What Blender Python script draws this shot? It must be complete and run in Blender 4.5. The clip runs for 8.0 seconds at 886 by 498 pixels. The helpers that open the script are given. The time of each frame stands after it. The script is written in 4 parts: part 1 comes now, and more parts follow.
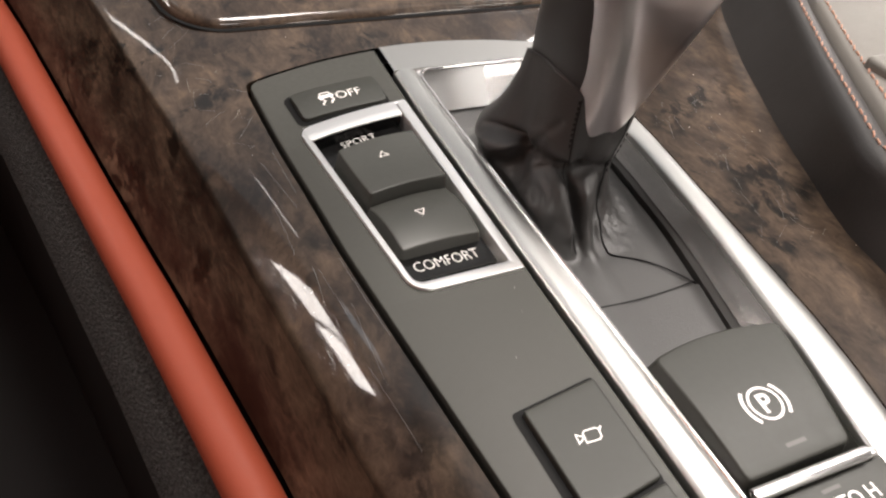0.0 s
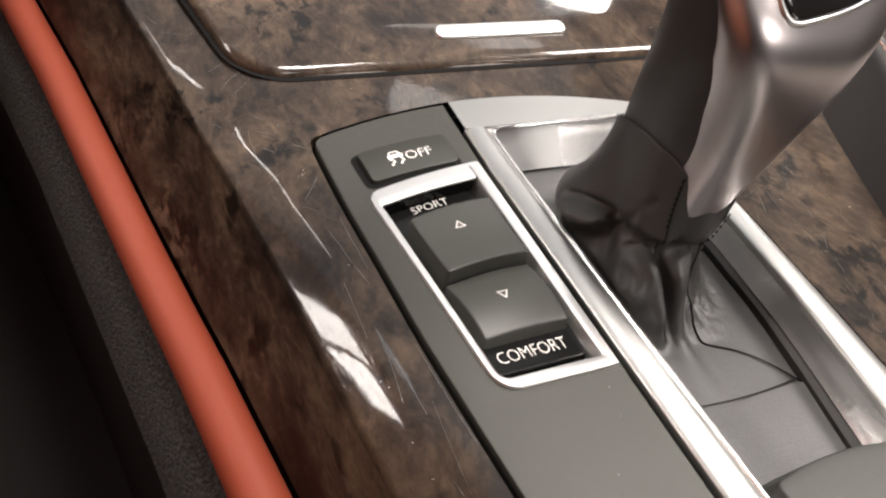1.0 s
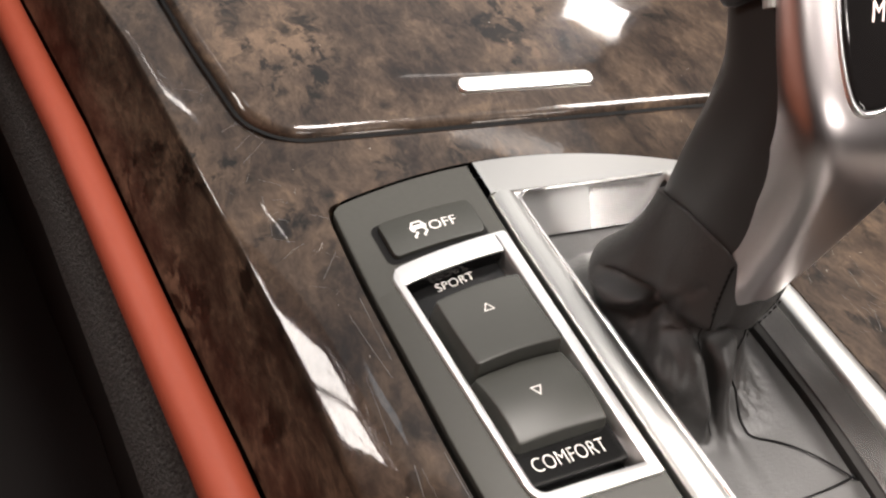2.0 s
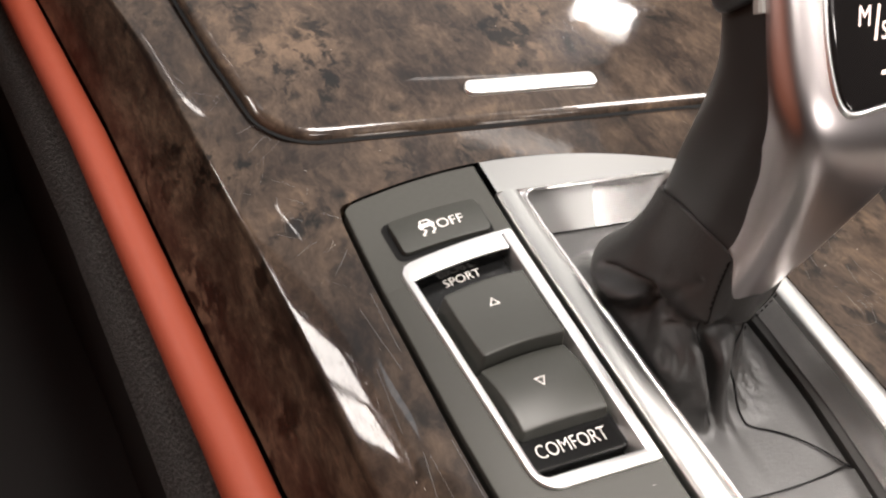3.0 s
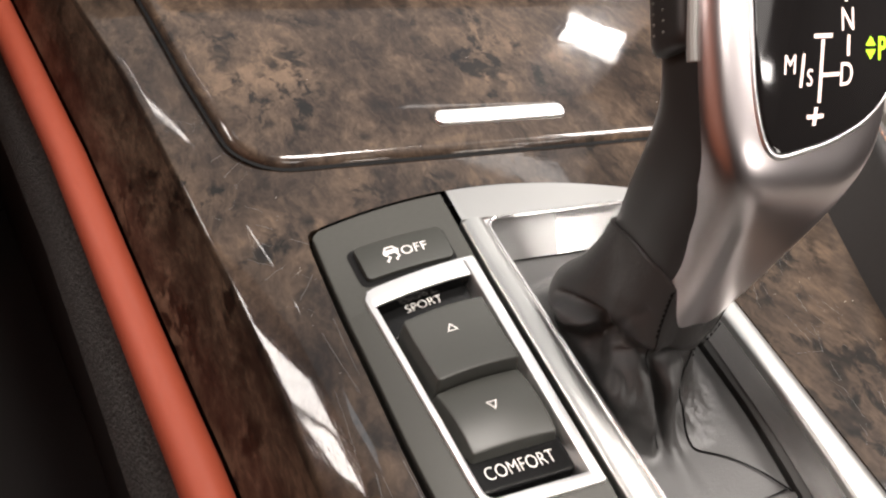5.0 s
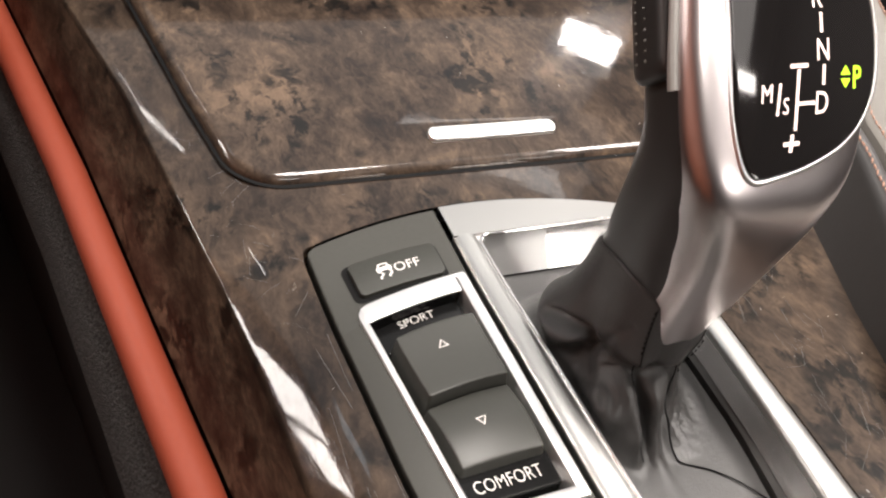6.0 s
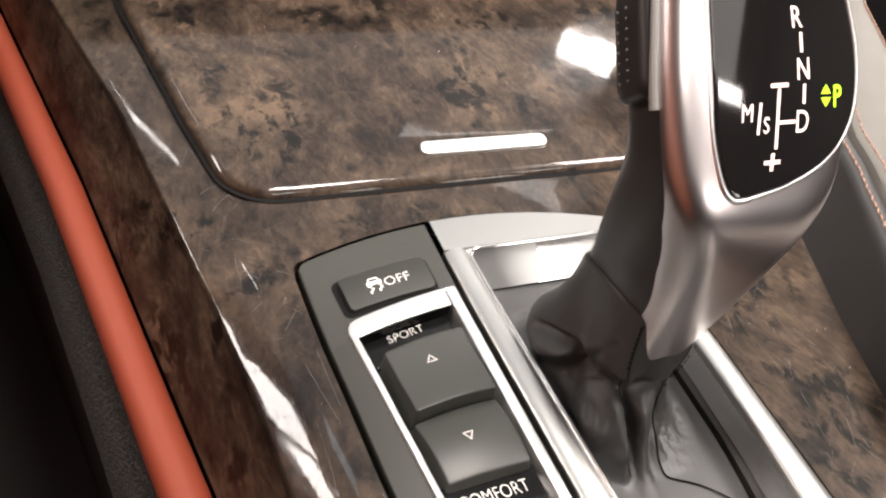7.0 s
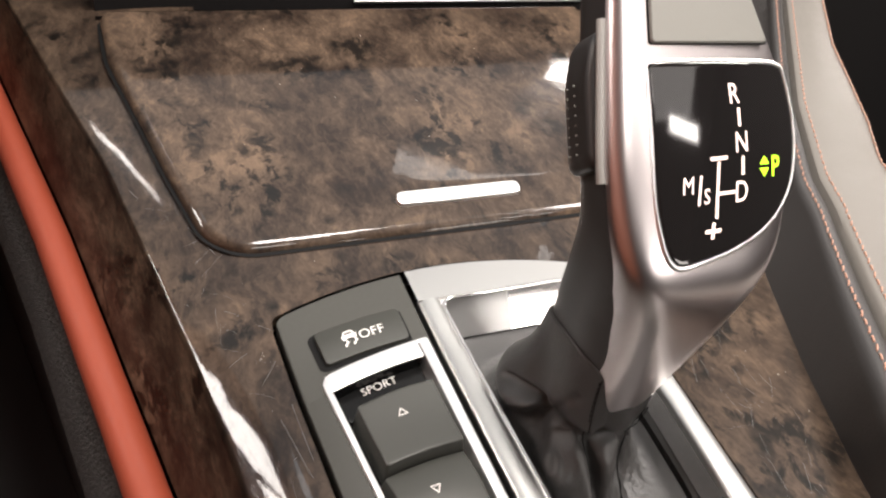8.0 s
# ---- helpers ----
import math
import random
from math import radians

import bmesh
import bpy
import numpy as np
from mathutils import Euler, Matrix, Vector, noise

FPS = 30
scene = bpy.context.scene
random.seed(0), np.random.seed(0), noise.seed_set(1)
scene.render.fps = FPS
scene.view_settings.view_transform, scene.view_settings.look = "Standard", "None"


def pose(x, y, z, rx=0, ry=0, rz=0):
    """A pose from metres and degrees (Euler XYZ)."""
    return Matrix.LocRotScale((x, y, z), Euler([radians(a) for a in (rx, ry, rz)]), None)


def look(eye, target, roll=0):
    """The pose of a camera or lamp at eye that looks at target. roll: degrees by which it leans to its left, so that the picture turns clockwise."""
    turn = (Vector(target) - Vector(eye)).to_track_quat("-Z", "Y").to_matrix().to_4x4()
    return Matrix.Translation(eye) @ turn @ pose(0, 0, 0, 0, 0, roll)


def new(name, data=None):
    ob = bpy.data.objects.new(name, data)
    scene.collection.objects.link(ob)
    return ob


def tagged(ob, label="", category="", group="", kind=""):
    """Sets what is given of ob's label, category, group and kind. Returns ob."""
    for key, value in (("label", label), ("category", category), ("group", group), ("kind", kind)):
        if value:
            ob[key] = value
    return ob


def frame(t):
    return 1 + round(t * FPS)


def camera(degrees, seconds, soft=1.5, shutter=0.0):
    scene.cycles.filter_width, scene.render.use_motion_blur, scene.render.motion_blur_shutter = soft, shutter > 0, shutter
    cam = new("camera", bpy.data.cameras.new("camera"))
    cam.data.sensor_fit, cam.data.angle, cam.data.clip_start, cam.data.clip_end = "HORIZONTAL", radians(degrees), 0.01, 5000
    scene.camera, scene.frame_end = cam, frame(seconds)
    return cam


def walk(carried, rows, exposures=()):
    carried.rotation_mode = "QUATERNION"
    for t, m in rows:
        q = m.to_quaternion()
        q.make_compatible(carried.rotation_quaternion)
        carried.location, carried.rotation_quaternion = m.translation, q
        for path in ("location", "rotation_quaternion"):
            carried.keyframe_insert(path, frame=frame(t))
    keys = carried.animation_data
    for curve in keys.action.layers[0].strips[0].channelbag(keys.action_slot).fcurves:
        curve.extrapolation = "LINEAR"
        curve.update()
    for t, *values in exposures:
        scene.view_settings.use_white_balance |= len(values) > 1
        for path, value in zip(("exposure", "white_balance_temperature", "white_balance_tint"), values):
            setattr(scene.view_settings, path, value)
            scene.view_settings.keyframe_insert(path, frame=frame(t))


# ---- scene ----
cam = camera(62.0, 8.0, 2.3)
PATH = [
    (0, (-0.0831, -0.1738, 0.1278), (-0.0085, -0.0507, -0.0111), 10.84),
    (0.5, (-0.0856, -0.1657, 0.1277), (-0.0116, -0.0409, -0.0099), 11.24),
    (0.7, (-0.0874, -0.1576, 0.1327), (-0.0142, -0.0353, -0.0076), 11.34),
    (1, (-0.0890, -0.1484, 0.1245), (-0.0175, -0.0193, -0.0105), 11.52),
    (1.2, (-0.0930, -0.1372, 0.1313), (-0.0214, -0.0082, -0.0038), 12.02),
    (1.5, (-0.0848, -0.1310, 0.1287), (-0.0166, 0.0010, -0.0051), 10.96),
    (1.7, (-0.0860, -0.1271, 0.1280), (-0.0165, 0.0041, -0.0060), 10.99),
    (2.8, (-0.0862, -0.1311, 0.1335), (-0.0187, 0.0024, 0.0008), 9.83),
    (3, (-0.0880, -0.1327, 0.1331), (-0.0211, -0.0001, -0.0009), 9.92),
    (3.5, (-0.0819, -0.1370, 0.1382), (-0.0147, -0.0030, 0.0058), 10.43),
    (4, (-0.0842, -0.1368, 0.1403), (-0.0158, -0.0026, 0.0087), 10.67),
    (4.5, (-0.0827, -0.1376, 0.1395), (-0.0139, -0.0028, 0.0087), 10.71),
    (6, (-0.0818, -0.1400, 0.1474), (-0.0121, -0.0046, 0.0178), 10.83),
    (6.5, (-0.0791, -0.1398, 0.1492), (-0.0093, -0.0038, 0.0202), 10.70),
    (7, (-0.0790, -0.1410, 0.1503), (-0.0093, -0.0040, 0.0223), 10.63),
    (7.5, (-0.0736, -0.1393, 0.1598), (-0.0028, -0.0019, 0.0328), 10.52),
    (8, (-0.0731, -0.1428, 0.1654), (-0.0025, -0.0031, 0.0410), 9.73),
]
walk(cam, [(t, look(eye, aim, roll)) for t, eye, aim, roll in PATH], [(0.0, -0.05), (1.5, 0.10), (4.5, 0.14), (8.0, 0.19)])

# ---- world and light ----
world = bpy.data.worlds.new("garage")
scene.world = world
world.use_nodes = True
world.node_tree.nodes["Background"].inputs[0].default_value = (1.0, 0.97, 0.965, 1)
world.node_tree.nodes["Background"].inputs[1].default_value = 0.58


def lamp_at(name, eye, target, size, size_y, watts, colour, roll=0):
    data = bpy.data.lights.new(name, "AREA")
    data.shape, data.size, data.size_y, data.energy, data.color = "RECTANGLE", size, size_y, watts, colour
    ob = new(name, data)
    ob.matrix_world = look(eye, target, roll)
    return ob


WARM = (1.0, 0.925, 0.872)
lamp_at("dome_light", (0.12, 0.10, 0.93), (0.05, -0.03, 0.0), 0.22, 0.20, 10.5, WARM)
# added fill from high on the right; no lamp is known there
lamp_at("passenger_side_fill", (0.68, 0.04, 0.90), (0.05, -0.03, 0.0), 0.36, 0.30, 17.0, WARM)
# added fill behind the camera, set where no surface mirrors it
lamp_at("rear_fill", (0.02, -0.52, 0.93), (0.04, -0.04, 0.05), 0.26, 0.20, 2.1, WARM)
for x, y, tall in ((-0.652, 0.324, 0.12), (-0.592, 0.410, 0.14)):
    lamp_at("driver_window_light", (x, y, 0.43), (-0.05, -0.03, 0.0), 0.088, tall, 0.98, WARM, 12)
# added bluish lamp, there to lay a soft reflected band on the wood
lamp_at("wood_streak_fill", (-0.29, 0.44, 0.70), (-0.048, -0.045, 0.0), 0.11, 0.10, 0.09, (0.80, 0.92, 1.0))
# added in place of lit headliner, to brighten the lever shield's edge
lamp_at("shield_band_fill", (0.50, -0.60, 0.94), (0.50, -0.60, 0.0), 0.50, 0.24, 1.0, WARM)
lamp_at("passenger_front_window_light", (0.86, 0.45, 0.23), (0.15, 0.0, 0.02), 0.45, 0.12, 2.4, WARM)
lamp_at("windscreen_top_light", (0.55, 0.85, 0.88), (0.05, 0.09, 0.0), 0.34, 0.05, 0.22, WARM)
lamp_at("windscreen_light", (0.70, 0.85, 0.60), (0.08, 0.10, 0.0), 0.11, 0.052, 0.42, WARM)
lamp_at("driver_windscreen_light", (-0.33, 0.76, 0.68), (-0.075, 0.064, 0.0), 0.012, 0.11, 0.085, WARM)
lamp_at("rear_window_light", (0.42, -0.95, 0.50), (0.04, 0.0, 0.0), 0.34, 0.20, 2.6, WARM)
lamp_at("passenger_window_light", (0.60, -0.62, 0.79), (0.04, -0.035, 0.09), 0.105, 0.034, 0.4, WARM, -45)


# ---- materials ----
def material(name, base, rough=0.5, metal=0.0, coat=0.0):
    m = bpy.data.materials.new(name)
    m.use_nodes = True
    b = m.node_tree.nodes["Principled BSDF"]
    b.inputs["Base Color"].default_value = (*base, 1)
    b.inputs["Roughness"].default_value = rough
    b.inputs["Metallic"].default_value = metal
    b.inputs["Coat Weight"].default_value = coat
    b.inputs["Coat Roughness"].default_value = 0.04
    return m


def node(m, kind, **values):
    n = m.node_tree.nodes.new(kind)
    for key, value in values.items():
        n.inputs[key].default_value = value
    return n


def wire(m, a, out, b, into):
    m.node_tree.links.new(a.outputs[out], b.inputs[into])


def principled(m):
    return m.node_tree.nodes["Principled BSDF"]


def grain(m, scale, strength, distance, rough_from=None, rough_to=None, detail=4.0, stretch=(1, 1, 1)):
    """Fine relief and uneven gloss in object space."""
    co = m.node_tree.nodes.new("ShaderNodeTexCoord")
    mp = m.node_tree.nodes.new("ShaderNodeMapping")
    mp.inputs["Scale"].default_value = stretch
    wire(m, co, "Object", mp, "Vector")
    n = node(m, "ShaderNodeTexNoise", Scale=scale, Detail=detail)
    wire(m, mp, "Vector", n, "Vector")
    bump = node(m, "ShaderNodeBump", Strength=strength, Distance=distance)
    wire(m, n, "Fac", bump, "Height")
    wire(m, bump, "Normal", principled(m), "Normal")
    if rough_from is not None:
        n2 = node(m, "ShaderNodeTexNoise", Scale=scale * 0.08, Detail=6.0)
        wire(m, mp, "Vector", n2, "Vector")
        r = node(m, "ShaderNodeMapRange")
        r.inputs["From Min"].default_value, r.inputs["From Max"].default_value = 0.3, 0.7
        r.inputs["To Min"].default_value, r.inputs["To Max"].default_value = rough_from, rough_to
        wire(m, n2, "Fac", r, "Value")
        wire(m, r, "Result", principled(m), "Roughness")
    return m


def burl(name="burl_wood", coat=1.0, gloss=0.12, pale=1.0):
    """Dark burl veneer: clouded ground, clustered dark eyes, fine fibres, under scratched lacquer."""
    m = material(name, (0.1, 0.07, 0.05), 0.45, 0.0, coat)
    principled(m).inputs["Specular IOR Level"].default_value = gloss
    nt = m.node_tree

    def math_node(op, x, y=0.0, clamp=False):
        n = nt.nodes.new("ShaderNodeMath")
        n.operation, n.use_clamp = op, clamp
        for k, v in enumerate((x, y)):
            if isinstance(v, (int, float)):
                n.inputs[k].default_value = v
            else:
                nt.links.new(v, n.inputs[k])
        return n.outputs[0]

    def noise_node(vector, scale, detail, rough=0.5, distortion=0.0):
        n = node(m, "ShaderNodeTexNoise", Scale=scale, Detail=detail, Roughness=rough, Distortion=distortion)
        nt.links.new(vector, n.inputs["Vector"])
        return n

    def ranged(v, a, b, c, d):
        r = node(m, "ShaderNodeMapRange")
        for key, value in (("From Min", a), ("From Max", b), ("To Min", c), ("To Max", d)):
            r.inputs[key].default_value = value
        nt.links.new(v, r.inputs["Value"])
        return r.outputs["Result"]

    co = nt.nodes.new("ShaderNodeTexCoord").outputs["Object"]

    def warped(vector, by, amount):
        n = nt.nodes.new("ShaderNodeVectorMath")
        n.operation = "MULTIPLY_ADD"
        nt.links.new(by, n.inputs[0])
        n.inputs[1].default_value = (amount, amount, amount)
        nt.links.new(vector, n.inputs[2])
        return n.outputs["Vector"]

    def scaled(vector, factors, turn=0.0):
        n = nt.nodes.new("ShaderNodeMapping")
        n.inputs["Scale"].default_value = factors
        n.inputs["Rotation"].default_value = (0, 0, turn)
        nt.links.new(vector, n.inputs["Vector"])
        return n.outputs["Vector"]

    bent = warped(co, noise_node(co, 45, 3).outputs["Color"], 0.010)
    curled = warped(bent, noise_node(bent, 150, 3).outputs["Color"], 0.0035)
    broad = noise_node(bent, 26, 3, 0.55).outputs["Fac"]
    mid = noise_node(scaled(curled, (1.0, 0.55, 1.0), 0.5), 95, 7, 0.66, 0.5).outputs["Fac"]
    fine = noise_node(scaled(curled, (1.0, 0.4, 1.0), 0.2), 420, 6, 0.68, 0.5).outputs["Fac"]
    tone = math_node("ADD", math_node("ADD", math_node("MULTIPLY", broad, 0.44), math_node("MULTIPLY", mid, 0.30)), math_node("MULTIPLY", fine, 0.26))
    ramp = nt.nodes.new("ShaderNodeValToRGB")
    e = ramp.color_ramp.elements
    e[0].position, e[0].color = 0.37, (0.012, 0.008, 0.006, 1)
    e[1].position, e[1].color = 0.64, (0.212, 0.143, 0.094, 1)
    for pos, col in ((0.43, (0.032, 0.020, 0.014, 1)), (0.49, (0.067, 0.045, 0.031, 1)), (0.55, (0.119, 0.081, 0.055, 1))):
        e.new(pos).color = col
    nt.links.new(tone, ramp.inputs["Fac"])
    # feathered dark strokes, in drifts, and small eyes with rings
    drift = ranged(noise_node(bent, 30, 4, 0.6).outputs["Fac"], 0.49, 0.60, 0.0, 1.0)
    feather = ranged(noise_node(scaled(curled, (1.0, 0.6, 1.0), -0.35), 150, 5, 0.62, 0.3).outputs["Fac"], 0.48, 0.57, 0.0, 1.0)
    eyes = node(m, "ShaderNodeTexVoronoi", Scale=88.0)
    nt.links.new(scaled(warped(curled, noise_node(co, 300, 3).outputs["Color"], 0.004), (1.0, 0.5, 1.0), 0.12), eyes.inputs["Vector"])
    pick = nt.nodes.new("ShaderNodeSeparateColor")
    nt.links.new(eyes.outputs["Color"], pick.inputs["Color"])
    eye = math_node("MULTIPLY", ranged(eyes.outputs["Distance"], 0.12, 0.30, 1.0, 0.0), ranged(pick.outputs["Red"], 0.50, 0.70, 0.0, 1.0))
    patch = ranged(noise_node(bent, 30, 3).outputs["Fac"], 0.46, 0.56, 0.25, 1.0)
    dark = math_node("MAXIMUM", math_node("MULTIPLY", drift, feather), math_node("MULTIPLY", eye, patch))
    fibre = noise_node(scaled(bent, (1, 0.22, 1)), 1100, 4, 0.6).outputs["Fac"]
    shade = math_node("MULTIPLY", ranged(fibre, 0.3, 0.7, 0.86 * pale, 1.10 * pale), math_node("SUBTRACT", 1.0, math_node("MULTIPLY", dark, 0.88)))
    mult = nt.nodes.new("ShaderNodeVectorMath")
    mult.operation = "SCALE"
    nt.links.new(ramp.outputs["Color"], mult.inputs[0])
    nt.links.new(shade, mult.inputs["Scale"])
    nt.links.new(mult.outputs["Vector"], principled(m).inputs["Base Color"])
    # lacquer: slightly wavy, hazed and scratched
    wave = noise_node(co, 90, 3).outputs["Fac"]
    bump = node(m, "ShaderNodeBump", Strength=0.06, Distance=0.0006)
    nt.links.new(wave, bump.inputs["Height"])
    turn = nt.nodes.new("ShaderNodeMapping")
    turn.inputs["Scale"].default_value = (1, 0.03, 1)
    turn.inputs["Rotation"].default_value = (0, 0, 0.32)
    nt.links.new(co, turn.inputs["Vector"])
    scratch = noise_node(turn.outputs["Vector"], 4200, 2, 0.5, 0.6).outputs["Fac"]
    bump2 = node(m, "ShaderNodeBump", Strength=0.12, Distance=0.00004)
    nt.links.new(ranged(scratch, 0.60, 0.72, 0.0, 1.0), bump2.inputs["Height"])
    nt.links.new(bump.outputs["Normal"], bump2.inputs["Normal"])
    principled(m).inputs["Coat IOR"].default_value = 1.42
    nt.links.new(bump2.outputs["Normal"], principled(m).inputs["Coat Normal"])
    nt.links.new(ranged(noise_node(co, 70, 5).outputs["Fac"], 0.35, 0.7, 0.02, 0.08), principled(m).inputs["Coat Roughness"])
    return m


WOOD = burl(pale=0.52)
LID_WOOD = burl("warm_burl_wood", pale=0.66)
# same veneer; less lacquer and another tone stand in for the flank's dim light
FLANK_WOOD = burl("flank_burl_wood", 0.08, 0.12, 0.82)
PANEL = grain(material("matte_black_plastic", (0.048, 0.048, 0.042), 0.5), 9000, 0.5, 0.00003, 0.46, 0.56)
# lighter, glossier copy of the key plastic; paints the mode keys' brighter sheen
ROCKER = grain(material("lightened_rocker_key", (0.052, 0.053, 0.047), 0.45), 9000, 0.2, 0.00002, 0.40, 0.47)
KEY = grain(material("soft_touch_key", (0.035, 0.036, 0.031), 0.5), 9000, 0.2, 0.00002, 0.46, 0.54)
GAP = material("shadow_black", (0.008, 0.008, 0.008), 0.6)
PIANO = material("gloss_black", (0.010, 0.009, 0.009), 0.05)
PLATE = material("black_label_plate", (0.006, 0.006, 0.006), 0.22)
principled(PLATE).inputs["Specular IOR Level"].default_value = 0.15
principled(PLATE).inputs["Specular IOR Level"].default_value = 0.25
CHROME = material("satin_chrome", (0.93, 0.92, 0.91), 0.33, 1.0)
RAIL = material("brushed_aluminium", (0.51, 0.515, 0.50), 0.39, 1.0)
SHIELD = material("satin_metal", (0.64, 0.59, 0.59), 0.31, 1.0)
PRINT = material("white_print", (0.85, 0.82, 0.78), 0.5)
def wrinkled(m, scale, stretch, strength, distance):
    """Soft creases on top of a material's grain."""
    co = m.node_tree.nodes.new("ShaderNodeTexCoord")
    mp = m.node_tree.nodes.new("ShaderNodeMapping")
    mp.inputs["Scale"].default_value = stretch
    wire(m, co, "Object", mp, "Vector")
    n = node(m, "ShaderNodeTexNoise", Scale=scale, Detail=5.0, Roughness=0.6, Distortion=1.6)
    wire(m, mp, "Vector", n, "Vector")
    fold = m.node_tree.nodes.new("ShaderNodeMath")
    fold.operation = "PINGPONG"
    fold.inputs[1].default_value = 0.12
    wire(m, n, "Fac", fold, 0)
    bump = node(m, "ShaderNodeBump", Strength=strength, Distance=distance)
    wire(m, fold, "Value", bump, "Height")
    last = principled(m).inputs["Normal"].links[0].from_node
    wire(m, bump, "Normal", last, "Normal")
    return m


LEATHER = wrinkled(grain(material("black_leather", (0.041, 0.040, 0.039), 0.5), 1400, 0.34, 0.0002, 0.40, 0.50), 420, (1.0, 1.0, 0.45), 0.17, 0.0012)
GRIP = grain(material("smooth_black_plastic", (0.030, 0.028, 0.027), 0.42), 5000, 0.15, 0.00003)
SIDE = grain(material("charcoal_leather", (0.030, 0.028, 0.027), 0.42), 1600, 0.4, 0.0002, 0.40, 0.46)
DOOR = grain(material("dark_red_leather", (0.26, 0.085, 0.045), 0.5), 1600, 0.25, 0.0002)
GREIGE = grain(material("greige_leather", (0.15, 0.14, 0.125), 0.45), 1600, 0.4, 0.0002, 0.42, 0.48)
RED = grain(material("red_leather", (0.305, 0.053, 0.023), 0.6), 1600, 0.25, 0.0002, 0.56, 0.66)
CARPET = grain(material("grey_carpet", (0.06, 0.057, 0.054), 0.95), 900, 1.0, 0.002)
fuzz = node(CARPET, "ShaderNodeTexNoise", Scale=700.0, Detail=3.0)
fuzz_ramp = CARPET.node_tree.nodes.new("ShaderNodeValToRGB")
fuzz_ramp.color_ramp.elements[0].position, fuzz_ramp.color_ramp.elements[0].color = 0.38, (0.022, 0.021, 0.020, 1)
fuzz_ramp.color_ramp.elements[1].position, fuzz_ramp.color_ramp.elements[1].color = 0.66, (0.066, 0.064, 0.061, 1)
wire(CARPET, CARPET.node_tree.nodes.new("ShaderNodeTexCoord"), "Object", fuzz, "Vector")
wire(CARPET, fuzz, "Fac", fuzz_ramp, "Fac")
wire(CARPET, fuzz_ramp, "Color", principled(CARPET), "Base Color")
THREAD = material("orange_thread", (0.44, 0.24, 0.17), 0.7)
# near black; on the driver's footwell this colour stands in for deep shade
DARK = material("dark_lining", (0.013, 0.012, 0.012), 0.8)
for m in (PANEL, KEY):
    principled(m).inputs["Specular IOR Level"].default_value = 0.36
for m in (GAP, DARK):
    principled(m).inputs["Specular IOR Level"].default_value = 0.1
BRIGHT = material("bright_metal", (0.88, 0.87, 0.86), 0.22, 1.0)
# greyer metal for the recess wall where it mirrors no light
DULL_WALL = material("dull_wall_metal", (0.58, 0.58, 0.57), 0.42, 1.0)
POLISH = material("polished_metal", (0.85, 0.84, 0.83), 0.26, 1.0)
TROUGH = grain(material("dark_grey_plastic", (0.035, 0.034, 0.032), 0.5), 6000, 0.2, 0.00003)
GREY = material("grey_button", (0.22, 0.215, 0.195), 0.35)


def glow(name, colour, strength):
    m = material(name, colour, 0.5)
    principled(m).inputs["Emission Color"].default_value = (*colour, 1)
    principled(m).inputs["Emission Strength"].default_value = strength
    return m


LIT = glow("backlit_white", (1.0, 0.80, 0.73), 0.8)
GREEN = glow("backlit_green", (0.55, 1.0, 0.02), 0.9)


# ---- the lie of the console ----
def rise(y):
    """The console's top: level round y = 0, rising gently fore and aft."""
    return 0.045 * max(0.0, -y) + 0.1 * max(0.0, y - 0.032)


def lerp(table, v):
    xs = [p[0] for p in table]
    return float(np.interp(v, xs, [p[1] for p in table]))


def arch(x):
    return 0.0335 - 3.6 * (x - 0.016) ** 2


STRIP_LEFT = [(-0.30, -0.012), (-0.121, -0.032), (-0.083, -0.0362), (-0.058, -0.0388), (-0.033, -0.0405), (-0.014, -0.042), (0.018, -0.0437), (0.3, -0.045)]
CREST = [(-0.30, -0.024), (-0.084, -0.0535), (-0.045, -0.0590), (-0.016, -0.0625), (0.020, -0.0685), (0.070, -0.0790), (0.113, -0.0885), (0.180, -0.1080), (0.30, -0.142)]
RED_EDGE = [(-0.30, -0.036), (-0.09, -0.0635), (-0.02, -0.0765), (0.03, -0.0870), (0.12, -0.1070), (0.26, -0.1430), (0.34, -0.165)]
WOOD_RIGHT = [(-0.30, 0.060), (-0.09, 0.0950), (-0.04, 0.1150), (0.0, 0.1340), (0.03, 0.150), (0.30, 0.30)]


RIGHT_OUT = [(-0.30, 0.018), (-0.138, 0.0557), (-0.1256, 0.0587), (-0.11, 0.0613), (-0.09, 0.0634), (-0.07, 0.0656), (-0.035, 0.0692), (0.0, 0.0713), (0.03, 0.0720), (0.30, 0.0722)]
RIGHT_IN = [(-0.30, 0.005), (-0.1426, 0.0439), (-0.13, 0.0467), (-0.114, 0.0506), (-0.0965, 0.0535), (-0.087, 0.0552), (-0.075, 0.0573), (-0.04, 0.0613), (0.0, 0.0632), (0.03, 0.0640)]


def lean(a, s):
    """A place on the switch strip: a across from its inner edge, s along; edges fan and bow as on the strip."""
    x = a * (1 + 2.7 * s) if a < 0 else a
    return x, s + min(1.0, max(0.0, 1 + s / 0.08)) * (arch(x) - arch(0.0))


def flat(a, s):
    return a, s


# ---- mesh helpers ----
def part(name, bm, mat, parent=None, label="", smooth=32):
    me = bpy.data.meshes.new(name)
    bmesh.ops.recalc_face_normals(bm, faces=bm.faces)
    bm.to_mesh(me)
    bm.free()
    for p in me.polygons:
        p.use_smooth = True
    if smooth:
        me.set_sharp_from_angle(angle=radians(smooth))
    me.materials.append(mat)
    ob = new(name, me)
    if parent:
        ob.parent = parent
    if label:
        ob["label"] = label
    return ob


